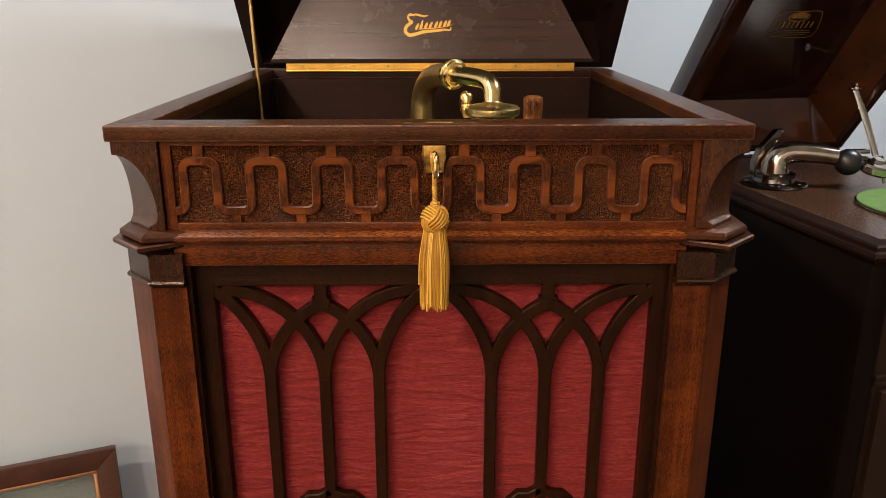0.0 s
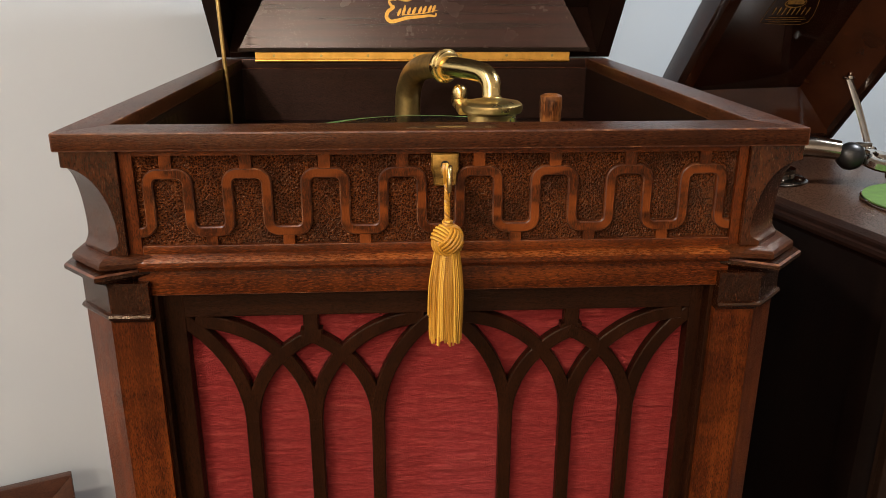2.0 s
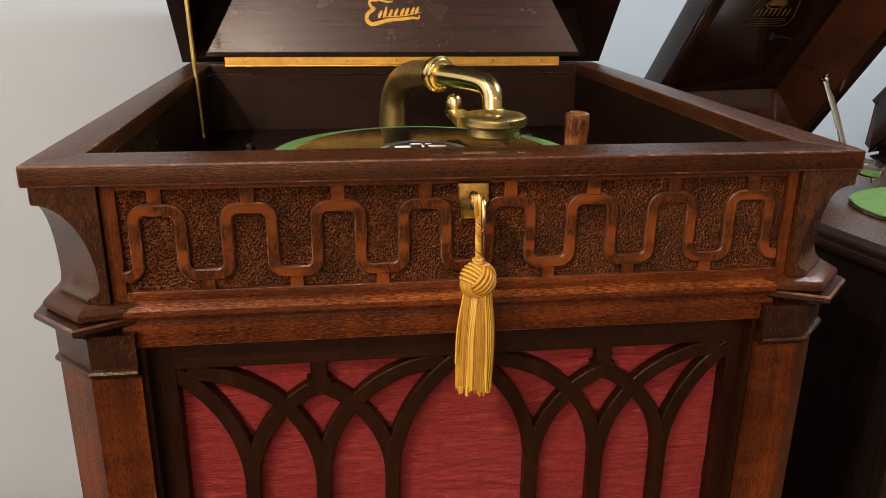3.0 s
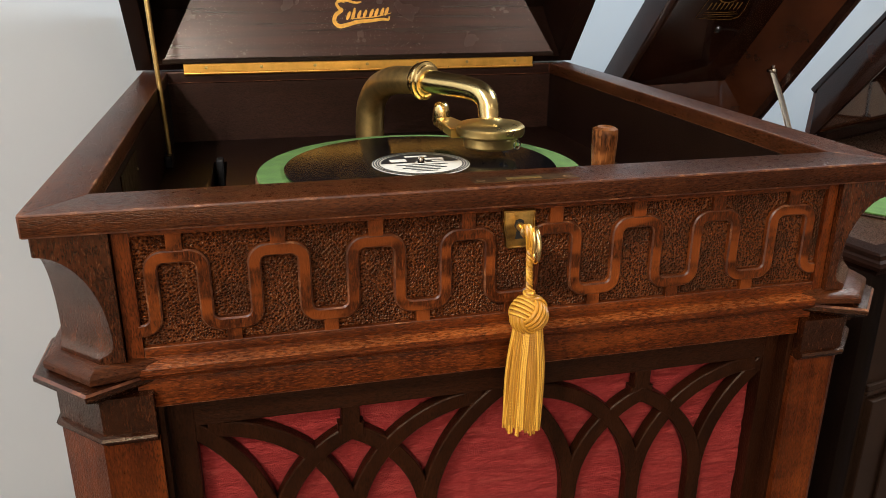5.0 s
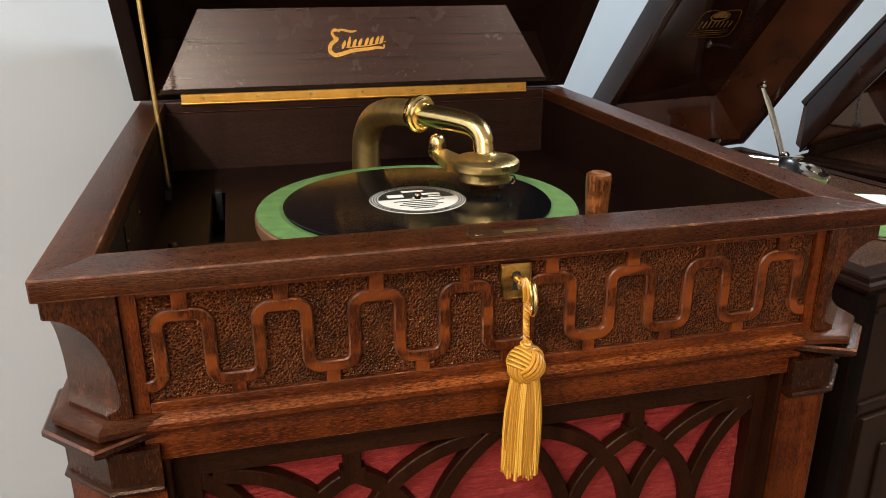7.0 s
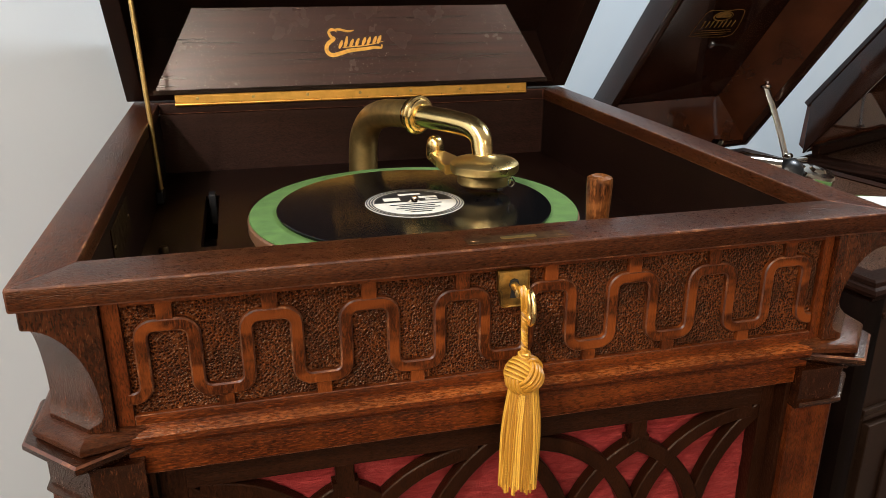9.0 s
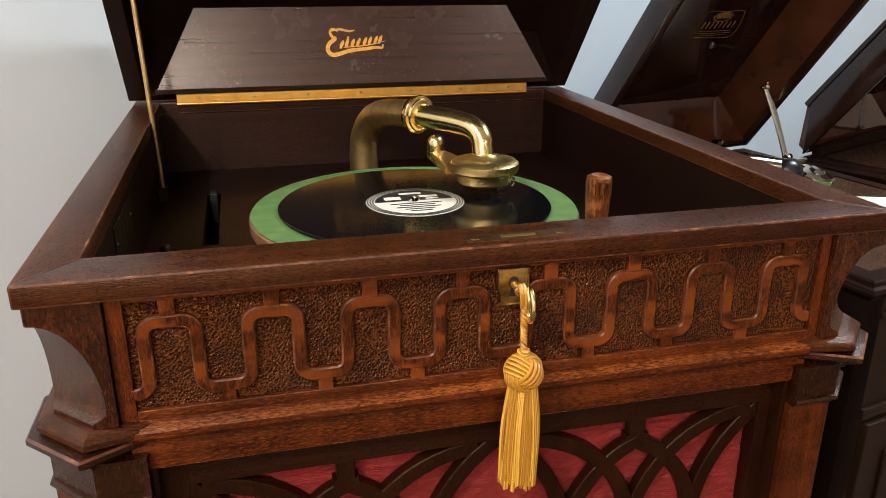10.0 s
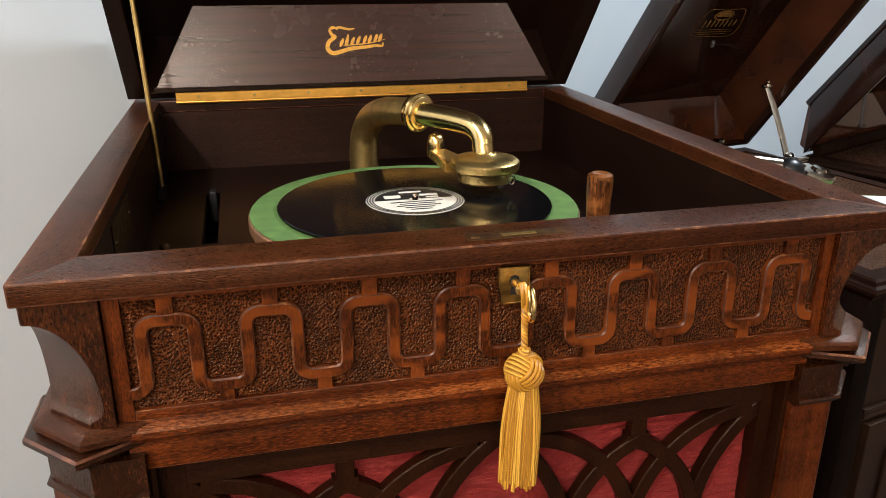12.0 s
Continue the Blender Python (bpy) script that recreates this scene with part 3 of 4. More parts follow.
part("grille_cloth", cloth_mesh(), silk, phono, "crumpled crimson silk grille cloth", smooth=True)
part("cloth_backing", box(-0.2262, 0.2262, 0.0400, 0.046, 0.235, 0.9936), grille_x, phono)

# carcass
for sx in (-1, 1):
    part("side_panel", box(sx * 0.2560, sx * 0.2740, 0.061, 0.559, 0.06, RZ - 0.0003), wood_z, phono)
    part("side_moulding", box(sx * 0.2742, sx * 0.2850, 0.076, 0.559, 1.0060, 1.0250, 0.003), wood_y, phono)
part("back_panel", box(-0.2345, 0.2345, 0.606, 0.618, 0.06, RZ - 0.0003), deep_x, phono)
part("lower_front", box(-0.2258, 0.2258, 0.012, 0.036, 0.06, 0.2348, 0.001), wood_x, phono)
part("plinth", box(-0.288, 0.288, -0.006, 0.632, 0.0, 0.0598, 0.004), wood_x, phono)

# inside of the well
BOARD = 1.036
board = bmesh.new()
for bx0, bx1, by0, by1 in ((-0.2555, -0.2010, 0.0345, 0.6055), (-0.1860, 0.2555, 0.0345, 0.6055), (-0.2010, -0.1860, 0.0345, 0.3000), (-0.2010, -0.1860, 0.4780, 0.6055)):
    box(bx0, bx1, by0, by1, BOARD - 0.018, BOARD, bm=board)
part("motor_board", board, deep_y, phono, "dark motor board with a slot")
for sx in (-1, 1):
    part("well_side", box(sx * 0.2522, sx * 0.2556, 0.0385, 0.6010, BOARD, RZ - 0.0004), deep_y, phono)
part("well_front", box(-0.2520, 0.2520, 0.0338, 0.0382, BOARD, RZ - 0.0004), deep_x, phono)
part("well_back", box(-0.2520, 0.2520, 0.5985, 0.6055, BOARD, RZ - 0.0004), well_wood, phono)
# black block added below the slot, in place of the shade in the void
part("slot_dark_block", box(-0.210, -0.177, 0.290, 0.488, BOARD - 0.075, BOARD - 0.055), iron, phono)
part("slot_lever", box(-0.1975, -0.1895, 0.462, 0.477, BOARD - 0.030, BOARD + 0.006, 0.002), iron, phono)
part("maker_plate", box(-0.2522, -0.2510, 0.155, 0.245, 1.074, 1.104, 0.0004, 1), plate_old, phono, "tarnished brass maker's plate")
for py in (0.161, 0.239):
    part("plate_screw", lathe([(0, 0), (0.0022, 0), (0.0018, 0.001), (0, 0.0013)], m=pose(-0.251, py, 1.089, 0, 90, 0), seg=12), plate_old, phono)
part("needle_cup", lathe([(0.0, 0.0), (0.0045, 0.0), (0.0050, 0.006), (0.0035, 0.009), (0.0, 0.0095)], (-0.232, 0.285, BOARD), 20), plate_old, phono, smooth=True)

# lock plate let into the front rail
part("strike_plate", box(-0.026, 0.043, 0.008, 0.021, RIM - 0.001, RIM + 0.0003, 0.0001, 1), strike_old, phono, "worn brass strike plate in the rail")
part("strike_slot", box(-0.003, 0.020, 0.0125, 0.0165, RIM + 0.0002, RIM + 0.0006), brass_dull, phono)
for px in (-0.020, 0.037):
    part("strike_screw", lathe([(0, 0), (0.0030, 0), (0.0027, 0.0004), (0, 0.0006)], (px, 0.0145, RIM + 0.0002), 16), strike_old, phono)

# keyhole plate
plate_brass = metal("aged_plate_brass", (0.55, 0.33, 0.085), 0.30, (0.13, 0.075, 0.025), 0.9, 120)
def keyhole_outline():
    half = [(0.0106, 1.1058), (0.0106, 1.0930), (0.0098, 1.0918), (0.0088, 1.0908), (0.0086, 1.0818), (0.0078, 1.0808), (0.0, 1.0806)]
    return [(0.0035 + x, z) for x, z in half] + [(0.0035 - x, z) for x, z in half[-2::-1]]


part("keyhole_plate", prism(keyhole_outline(), "y", FY - 0.0030, FY + 0.001, 0.0007), plate_brass, phono, "shield-shaped tarnished brass keyhole plate", smooth=30)
rim_line = [(x * 0.93 + 0.0035 * 0.07, FY - 0.0031, 1.0932 + (z - 1.0932) * 0.95) for x, z in keyhole_outline()]
part("plate_border", tube(rim_line, 0.0008, 8, closed=True), plate_brass, phono, smooth=True)
part("keyhole", prism([(0.0008, 1.0868), (0.0062, 1.0868), (0.0052, 1.0925), (0.0070, 1.0955), (0.0060, 1.0990), (0.0035, 1.1000), (0.0010, 1.0990), (0.0000, 1.0955), (0.0018, 1.0925)], "y", FY - 0.0036, FY - 0.0025), iron, phono)

# hinge and lid
part("hinge", box(-0.2320, 0.2260, 0.5975, 0.6005, 1.1212, 1.1335, 0.0006, 1), brass_bright, phono, "long polished brass piano hinge")
part("hinge_pin", tube([(-0.2320, 0.5985, 1.1215), (0.2260, 0.5985, 1.1215)], 0.0022, 10), brass_bright, phono, smooth=True)
for i in range(23):
    x = -0.2320 + 0.458 * i / 23
    part("hinge_gap", box(x - 0.0002, x + 0.0002, 0.5966, 0.5972, 1.1198, 1.1232), iron, phono)
for i in range(7):
    x = -0.205 + 0.405 * i / 6
    part("hinge_screw", lathe([(0, 0), (0.0021, 0), (0.0018, 0.0006), (0, 0.0008)], m=pose(x, 0.5976, 1.1285, 90, 0, 0), seg=12), brass_dull, phono)

OPEN = 50.0
lid = part("lid", box(-0.290, 0.290, 0.0, 0.002, 0.0, 0.002), deep_x, phono, "open dark mahogany lid with bevelled inside")
lid_at = pose(0, 0.616, 1.1245, -OPEN, 0, 0)


def lid_box(name, u0, u1, n0, n1, x0, x1, mat, bev=0.001):
    """u runs from the hinge to the front edge, n outward from the opening."""
    bm = box(x0, x1, -u1, -u0, n0, n1, bev)
    bm.transform(lid_at)
    return part(name, bm, mat, lid)


LID_L, LID_N = 0.62, 0.105
lid_box("lid_side", 0.0, LID_L, 0.0, LID_N, -0.2900, -0.2700, lid_y)
lid_box("lid_side", 0.0, LID_L, 0.0, LID_N, 0.2700, 0.2900, lid_y)
lid_box("lid_front", LID_L - 0.02, LID_L, 0.0, LID_N, -0.2699, 0.2699, lid_x)
lid_box("lid_back", 0.0, 0.010, 0.0, LID_N, -0.2699, 0.2699, lid_x)
lid_box("lid_top", -0.003, LID_L + 0.003, LID_N + 0.0002, LID_N + 0.018, -0.293, 0.293, lid_x)
lid_box("lid_ceiling", 0.010, LID_L - 0.02, LID_N - 0.008, LID_N, -0.2698, 0.2698, lid_x, 0)


def facet(a, b, thick, mat, label=""):
    """A trapezoid board between a lower and an upper edge."""
    p = [Vector(v) for v in (*a, *b)]
    nrm = (p[1] - p[0]).cross(p[3] - p[0]).normalized() * thick
    bm = bmesh.new()
    lo = [bm.verts.new(v) for v in p]
    hi = [bm.verts.new(v + nrm) for v in p]
    bm.faces.new(lo)
    bm.faces.new(hi[::-1])
    for i in range(4):
        bm.faces.new((lo[i], lo[(i + 1) % 4], hi[(i + 1) % 4], hi[i]))
    return part("lid_facet", bm, mat, lid, label)


SB, ST = (0.5970, 1.1400), (0.6180, 1.2345)
facet([(-0.253, *SB), (0.253, *SB)], [(0.200, *ST), (-0.202, *ST)], -0.004, lid_panel, "glossy dark lid panel with pale specks and a gilt mark")
part("lid_lip", box(-0.256, 0.256, 0.5985, 0.6080, 1.1338, 1.1398, 0.0005), deep_x, lid)

# gilt flourish on the lid panel: plain strokes, not letters
def on_panel(x, z):
    f = (z - SB[1]) / (ST[1] - SB[1])
    return (x, SB[0] + (ST[0] - SB[0]) * f - 0.0006, z)


def stroke(pts, w, mat, parent, put, name="gilt_stroke", n=6, local=False):
    P = smooth_path([(x, z, 0) for x, z in pts], n)
    bm = bmesh.new()
    rows = []
    m = len(P)
    for i, p in enumerate(P):
        t = (P[min(i + 1, m - 1)] - P[max(i - 1, 0)]).normalized()
        s = Vector((-t.y, t.x, 0))
        h = w * (0.35 + 0.65 * math.sin(math.pi * (i + 0.6) / (m + 0.2))) / 2
        rows.append((p + s * h, p - s * h))
    va = [[bm.verts.new(put(q.x, q.y)) for q in r] for r in rows]
    for a, b in zip(va, va[1:]):
        bm.faces.new((a[0], a[1], b[1], b[0]))
    part(name, bm, mat, parent, local=local)


LX, LZ = -0.0020, 1.1915
stroke([(-0.026, 0.013), (-0.032, 0.016), (-0.036, 0.012), (-0.033, 0.006), (-0.030, 0.004), (-0.038, -0.002), (-0.040, -0.010), (-0.034, -0.0155), (-0.024, -0.014), (-0.010, -0.0105), (0.008, -0.0090), (0.022, -0.0075), (0.030, -0.0080), (0.0315, -0.0040)], 0.0052, gold_leaf, lid, lambda x, z: on_panel(LX + x, LZ + z))
stroke([(-0.034, 0.0135), (-0.024, 0.0155), (-0.012, 0.0130), (-0.004, 0.0140)], 0.0030, gold_leaf, lid, lambda x, z: on_panel(LX + x, LZ + z))
for gx, gh in ((-0.0215, 0.0), (-0.0150, 0.004), (-0.0075, 0.0), (0.0000, 0.0), (0.0085, 0.0), (0.0150, 0.0), (0.0225, 0.0), (0.0285, 0.0)):
    stroke([(gx - 0.0026, -0.0058 + gx * 0.10), (gx - 0.0003, -0.001 + gx * 0.10), (gx + 0.0022, 0.0042 + gh + gx * 0.10)], 0.0042, gold_leaf, lid, lambda x, z: on_panel(LX + x, LZ + z))
stroke([(-0.020, -0.0070), (-0.010, -0.0060), (0.004, -0.0052), (0.018, -0.0035), (0.034, 0.0000)], 0.0014, gold_leaf, lid, lambda x, z: on_panel(LX + x, LZ + z))

part("lid_stay", tube([(-0.2470, 0.470, 1.045), (-0.2560, 0.475, 1.300)], 0.0026, 10), brass_dull, phono, "thin brass lid stay rod", smooth=True)
part("stay_bracket", box(-0.2515, -0.2440, 0.455, 0.485, BOARD + 0.001, 1.050, 0.001), iron, phono)

# turntable with felt, under the record
TT = (-0.0008, 0.2785)
RECZ = 1.0710
part("turntable", lathe([(0, BOARD + 0.012), (0.1522, BOARD + 0.012), (0.1557, 1.0555), (0.1557, 1.0640), (0.1542, 1.0655), (0, 1.0655)], (*TT, 0), 96), plain("turntable_edge", (0.16, 0.075, 0.035), 0.4, 0.3, 40), phono, "felt-topped turntable with a reddish metal edge", smooth=35)
part("turntable_felt", lathe([(0.1539, 1.0656), (0.1544, 1.0665), (0.1536, 1.0675), (0, 1.0675)], (*TT, 0), 96), felt, phono, "worn green felt mat", smooth=35)
part("turntable_shaft", lathe([(0, BOARD), (0.02, BOARD), (0.02, BOARD + 0.0125), (0, BOARD + 0.0125)], (*TT, 0), 24), iron, phono)
part("spindle", lathe([(0.0034, 1.062), (0.0034, 1.0755), (0.0024, 1.0775), (0, 1.0778)], (*TT, 0), 20), nickel, phono, smooth=True)

# wooden lift lever
part("lift_lever", loft([[(0.100 + r * math.cos(a * math.pi / 6), 0.094 + r * math.sin(a * math.pi / 6), z) for a in range(12)] for r, z in ((0.0068, BOARD), (0.0075, 1.080), (0.0088, 1.110), (0.0098, 1.131), (0.0094, 1.1362), (0.0062, 1.1378), (0.0040, 1.1368))]), red_brown, phono, "chipped reddish wooden lift lever", smooth=50)

# tone arm and reproducer
arm = part("tone_arm", tube(smooth_path([(-0.0150, 0.5050, 1.0360), (-0.0150, 0.5050, 1.0680), (-0.0130, 0.5010, 1.0930), (-0.0060, 0.4840, 1.1140), (0.0050, 0.4560, 1.1255), (0.0160, 0.4270, 1.1300), (0.0260, 0.4020, 1.1325)], 8), lambda f: 0.0178 - 0.0030 * f, 32), brass_dull, phono, "bent tarnished brass horn elbow", smooth=True)
cdir = (Vector((0.056, 0.350, 1.1335)) - Vector((0.020, 0.412, 1.1365)))
cm = Matrix.Translation((0.0275, 0.4000, 1.1330)) @ cdir.to_track_quat("Z", "Y").to_matrix().to_4x4() @ Matrix.Scale(0.92, 4)
part("collar", lathe([(0.014, -0.006), (0.0190, -0.006), (0.0200, -0.0045), (0.0200, -0.001), (0.0178, 0.0000), (0.0178, 0.0020), (0.0222, 0.0028), (0.0228, 0.0045), (0.0222, 0.0066), (0.0195, 0.0078), (0.0190, 0.0105), (0.0165, 0.0120), (0.012, 0.012)], m=cm, seg=48), brass, arm, "stepped copper-toned brass collar", smooth=35)
part("arm_tube", tube(smooth_path([(0.030, 0.394, 1.1330), (0.044, 0.370, 1.1330), (0.059, 0.345, 1.1325), (0.070, 0.326, 1.1300), (0.0750, 0.315, 1.1225), (0.0755, 0.3100, 1.1120), (0.0755, 0.3060, 1.1035)], 8), lambda f: 0.0124 - 0.0022 * f, 28), brass, arm, smooth=True)
RC = (0.0755, 0.3020)
rep = part("reproducer", lathe([(0.0, 1.1085), (0.010, 1.1080), (0.0125, 1.1058), (0.022, 1.1042), (0.0310, 1.1024), (0.0338, 1.1000), (0.0342, 1.0970), (0.0338, 1.0930), (0.0322, 1.0912), (0.0300, 1.0906), (0.0280, 1.0900), (0.0272, 1.0888), (0.0268, 1.0812), (0.0255, 1.0795), (0.0, 1.0790)], (*RC, 0), 72), brass_satin, arm, "polished round brass reproducer", smooth=32)
part("weight_bar", loft([[(x, y, z) for x, y in ((0.0470 - 0.0085 * s, 0.3950), (0.0470 + 0.0085 * s, 0.3950), (0.0640 + 0.006 * s, 0.3280), (0.0500 - 0.010 * s, 0.3220))] for s, z in ((0.85, 1.0848), (1.0, 1.0856), (1.0, 1.0935), (0.85, 1.0945))]), brass_satin, arm, smooth=30)
part("knob", lathe([(0.0100, 1.0900), (0.0098, 1.0950), (0.0094, 1.1010), (0.0084, 1.1062), (0.0064, 1.1096), (0.0032, 1.1112), (0, 1.1116)], (0.0465, 0.3890, 0), 28), brass, arm, smooth=True)
part("stylus_bar", box(0.0815, 0.0875, 0.2780, 0.2880, 1.0768, 1.0795, 0.0008), iron, arm)
part("stylus", lathe([(0.0012, 1.0800), (0.0009, 1.0750), (0.0002, 1.0732), (0, 1.0731)], (0.0845, 0.2830, 0), 10), nickel, arm, smooth=True)
part("link_loop", tube([(0.0960 + 0.0030 * math.cos(a * math.pi / 8), 0.2790, 1.0845 + 0.0045 * math.sin(a * math.pi / 8)) for a in range(16)], 0.0008, 8, closed=True), nickel, arm, smooth=True)
part("rest_button", lathe([(0, 0), (0.006, 0), (0.006, 0.012), (0.0045, 0.016), (0, 0.0165)], (0.150, 0.452, BOARD), 20), iron, phono, smooth=True)

# record
disc = empty("record", "black shellac record with a cream paper label on the turntable", "record", at=(*TT, 0))
part("shellac_disc", lathe([(0, RECZ - 0.0032), (0.1284, RECZ - 0.0032), (0.1292, RECZ - 0.0024), (0.1292, RECZ - 0.0006), (0.1284, RECZ), (0.0, RECZ)], seg=128), black_shellac, disc, smooth=35, local=True)
part("label_disc", lathe([(0.0035, RECZ + 0.0004), (0.0468, RECZ + 0.0004), (0.0470, RECZ + 0.0001)], seg=96), label_paper, disc, "cream label with a black upper half", local=True)


def ring(r0, r1, z, seg=96):
    return lathe([(r0, z), (r1, z)], seg=seg)


for r in (0.0455, 0.0430, 0.0405):
    part("label_line", ring(r - 0.0007, r + 0.0007, RECZ + 0.0008), label_ink, disc, local=True)


def half_disc(r, a0, a1, z):
    bm = bmesh.new()
    bm.faces.new([bm.verts.new((r * math.cos(radians(a0 + (a1 - a0) * i / 40)), r * math.sin(radians(a0 + (a1 - a0) * i / 40)), z)) for i in range(41)])
    return bm


part("label_field", half_disc(0.0385, 4, 176, RECZ + 0.0007), label_ink, disc, local=True)
for bx, by, bw, bh in ((-0.020, 0.012, 0.016, 0.010), (0.016, 0.014, 0.018, 0.006), (0.000, 0.026, 0.022, 0.005), (0.018, 0.006, 0.012, 0.004)):
    part("label_mark", box(bx - bw / 2, bx + bw / 2, by - bh / 2, by + bh / 2, RECZ + 0.0009, RECZ + 0.0011), label_paper, disc, local=True)
for by, bw in ((-0.006, 0.050), (-0.012, 0.034), (-0.018, 0.042), (-0.024, 0.028), (-0.030, 0.020)):
    part("label_mark", box(-bw / 2, bw / 2, by - 0.0010, by + 0.0010, RECZ + 0.0006, RECZ + 0.0008), label_ink, disc, local=True)
part("label_rim", ring(0.0036, 0.0058, RECZ + 0.0012, 24), label_paper, disc, local=True)

# key with tassel
tassel = empty("tassel", "gold silk tassel tied to the cabinet key", "tassel")
KX, KZ = 0.0035, 1.0955
key = part("key", tube([(KX, FY, KZ), (KX, -0.0105, KZ - 0.0005)], 0.0026, 14), brass_dull, tassel, "small brass key in the lock", smooth=True)
part("key_bow", tube([(KX + 0.0020 + 0.0010 * math.cos(a * math.pi / 12), -0.0195 + 0.0085 * math.cos(a * math.pi / 12), KZ - 0.0050 + 0.0102 * math.sin(a * math.pi / 12)) for a in range(24)], 0.0016, 10, closed=True), brass, key, smooth=True)
for off, bend in ((-0.0034, -0.0016), (0.0034, 0.0016)):
    part("bow_bar", tube(smooth_path([(KX + 0.0020, -0.0195 + off + bend, KZ + 0.0028), (KX + 0.0020, -0.0195 + off - bend, KZ - 0.0050), (KX + 0.0020, -0.0195 + off + bend, KZ - 0.0128)], 6), 0.0011, 8), brass_dull, key, smooth=True)
part("key_collar", lathe([(0.0026, 0), (0.0040, 0.0004), (0.0040, 0.0018), (0.0026, 0.0022)], m=pose(KX, -0.0060, KZ, 90, 0, 0), seg=16), brass, key, smooth=True)
KC = Vector((0.004, -0.0165, 1.0440))


def twisted(p0, p1, rad, wires, turns, wr, n=60, bm=None):
    bm = bm or bmesh.new()
    p0, p1 = Vector(p0), Vector(p1)
    for w in range(wires):
        pts = []
        for i in range(n + 1):
            f = i / n
            a = 2 * math.pi * (turns * f + w / wires)
            pts.append(p0.lerp(p1, f) + Vector((rad * math.cos(a), rad * math.sin(a), 0)))
        tube(pts, wr, 7, bm)
    return bm


part("cord", twisted((0.0038, -0.0140, 1.0880), (0.0040, -0.0160, 1.0555), 0.00120, 3, 5, 0.00115), thread, tassel, "twisted gold cord", smooth=True)
loopm = bmesh.new()
for o in (-0.0011, 0.0011):
    tube(smooth_path([(0.0030 + o, -0.0085, 1.0985), (0.0026 + o, -0.0115, 1.1005), (0.0026 + o, -0.0150, 1.0975), (0.0030 + o, -0.0155, 1.0920), (0.0036 + o, -0.0145, 1.0870)], 5), 0.0014, 8, loopm)
part("cord_loop", loopm, thread, tassel, smooth=True)
KR = 0.0107
part("knot_core", lathe([(KR * 0.93 * math.sin(math.pi * i / 16), -KR * 0.93 * math.cos(math.pi * i / 16)) for i in range(17)], KC, 28), thread, tassel, smooth=True)
weave = Matrix.Translation(KC) @ pose(0, 0, 0, -12, 42, 14)
for bi, axis in enumerate(((0, 0, 0), (90, 0, 0), (0, 90, 0))):
    mm = weave @ pose(0, 0, 0, *axis)
    for j in range(5):
        h = (j - 2) * 0.00245
        rr = math.sqrt(max(KR ** 2 - h * h, 1e-8))
        pts = []
        for i in range(48):
            a = 2 * math.pi * i / 48
            lift = 0.0004 + 0.0012 * math.cos(2 * a + (math.pi if bi else 0))
            pts.append(mm @ (Vector((rr * math.cos(a), rr * math.sin(a), h)) * ((KR + lift) / KR)))
        part("knot_cord", tube(pts, 0.00126, 8, closed=True), thread, tassel, smooth=True)
part("knot_collar", twisted((0.0040, -0.0160, 1.0585), (0.0040, -0.0163, 1.0540), 0.0028, 5, 1.2, 0.0014, 20), thread, tassel, smooth=True)
skirt = bmesh.new()
rng = random.Random(4)
for i in range(170):
    a = 2 * math.pi * i / 170 + rng.uniform(-0.02, 0.02)
    q = math.sqrt(rng.random()) if i % 3 == 0 else 1.0
    top = KC + Vector((0.0088 * q * math.cos(a), 0.0076 * q * math.sin(a), -0.0075))
    wob = rng.uniform(-0.0014, 0.0014)
    end = KC + Vector((-0.0012 + 0.0121 * q * math.cos(a + wob * 40), 0.0098 * q * math.sin(a) + 0.001, -0.0795 + rng.uniform(-0.0045, 0.0040)))
    midp = top.lerp(end, 0.45) + Vector((0.0008 * math.cos(a) * q + wob, 0.0012 * math.sin(a) * q, 0))
    tube(smooth_path([top, midp, end], 64), lambda f: (0.00070 + 0.00014 * f) * (1 + 0.22 * math.sin(f * 230)), 6, skirt)
for a, dz in ((3.35, -0.060), (5.1, -0.079)):
    top = KC + Vector((0.0098 * math.cos(a), 0.008 * math.sin(a), -0.0085))
    end = KC + Vector((0.0150 * math.cos(a), 0.011 * math.sin(a), dz))
    tube(smooth_path([top, top.lerp(end, 0.5) + Vector((0.0015 * math.cos(a), 0, 0)), end], 6), 0.0007, 6, skirt)
tagged(part("skirt", skirt, thread, tassel, "long gold thread fringe", smooth=True), kind="stuff")


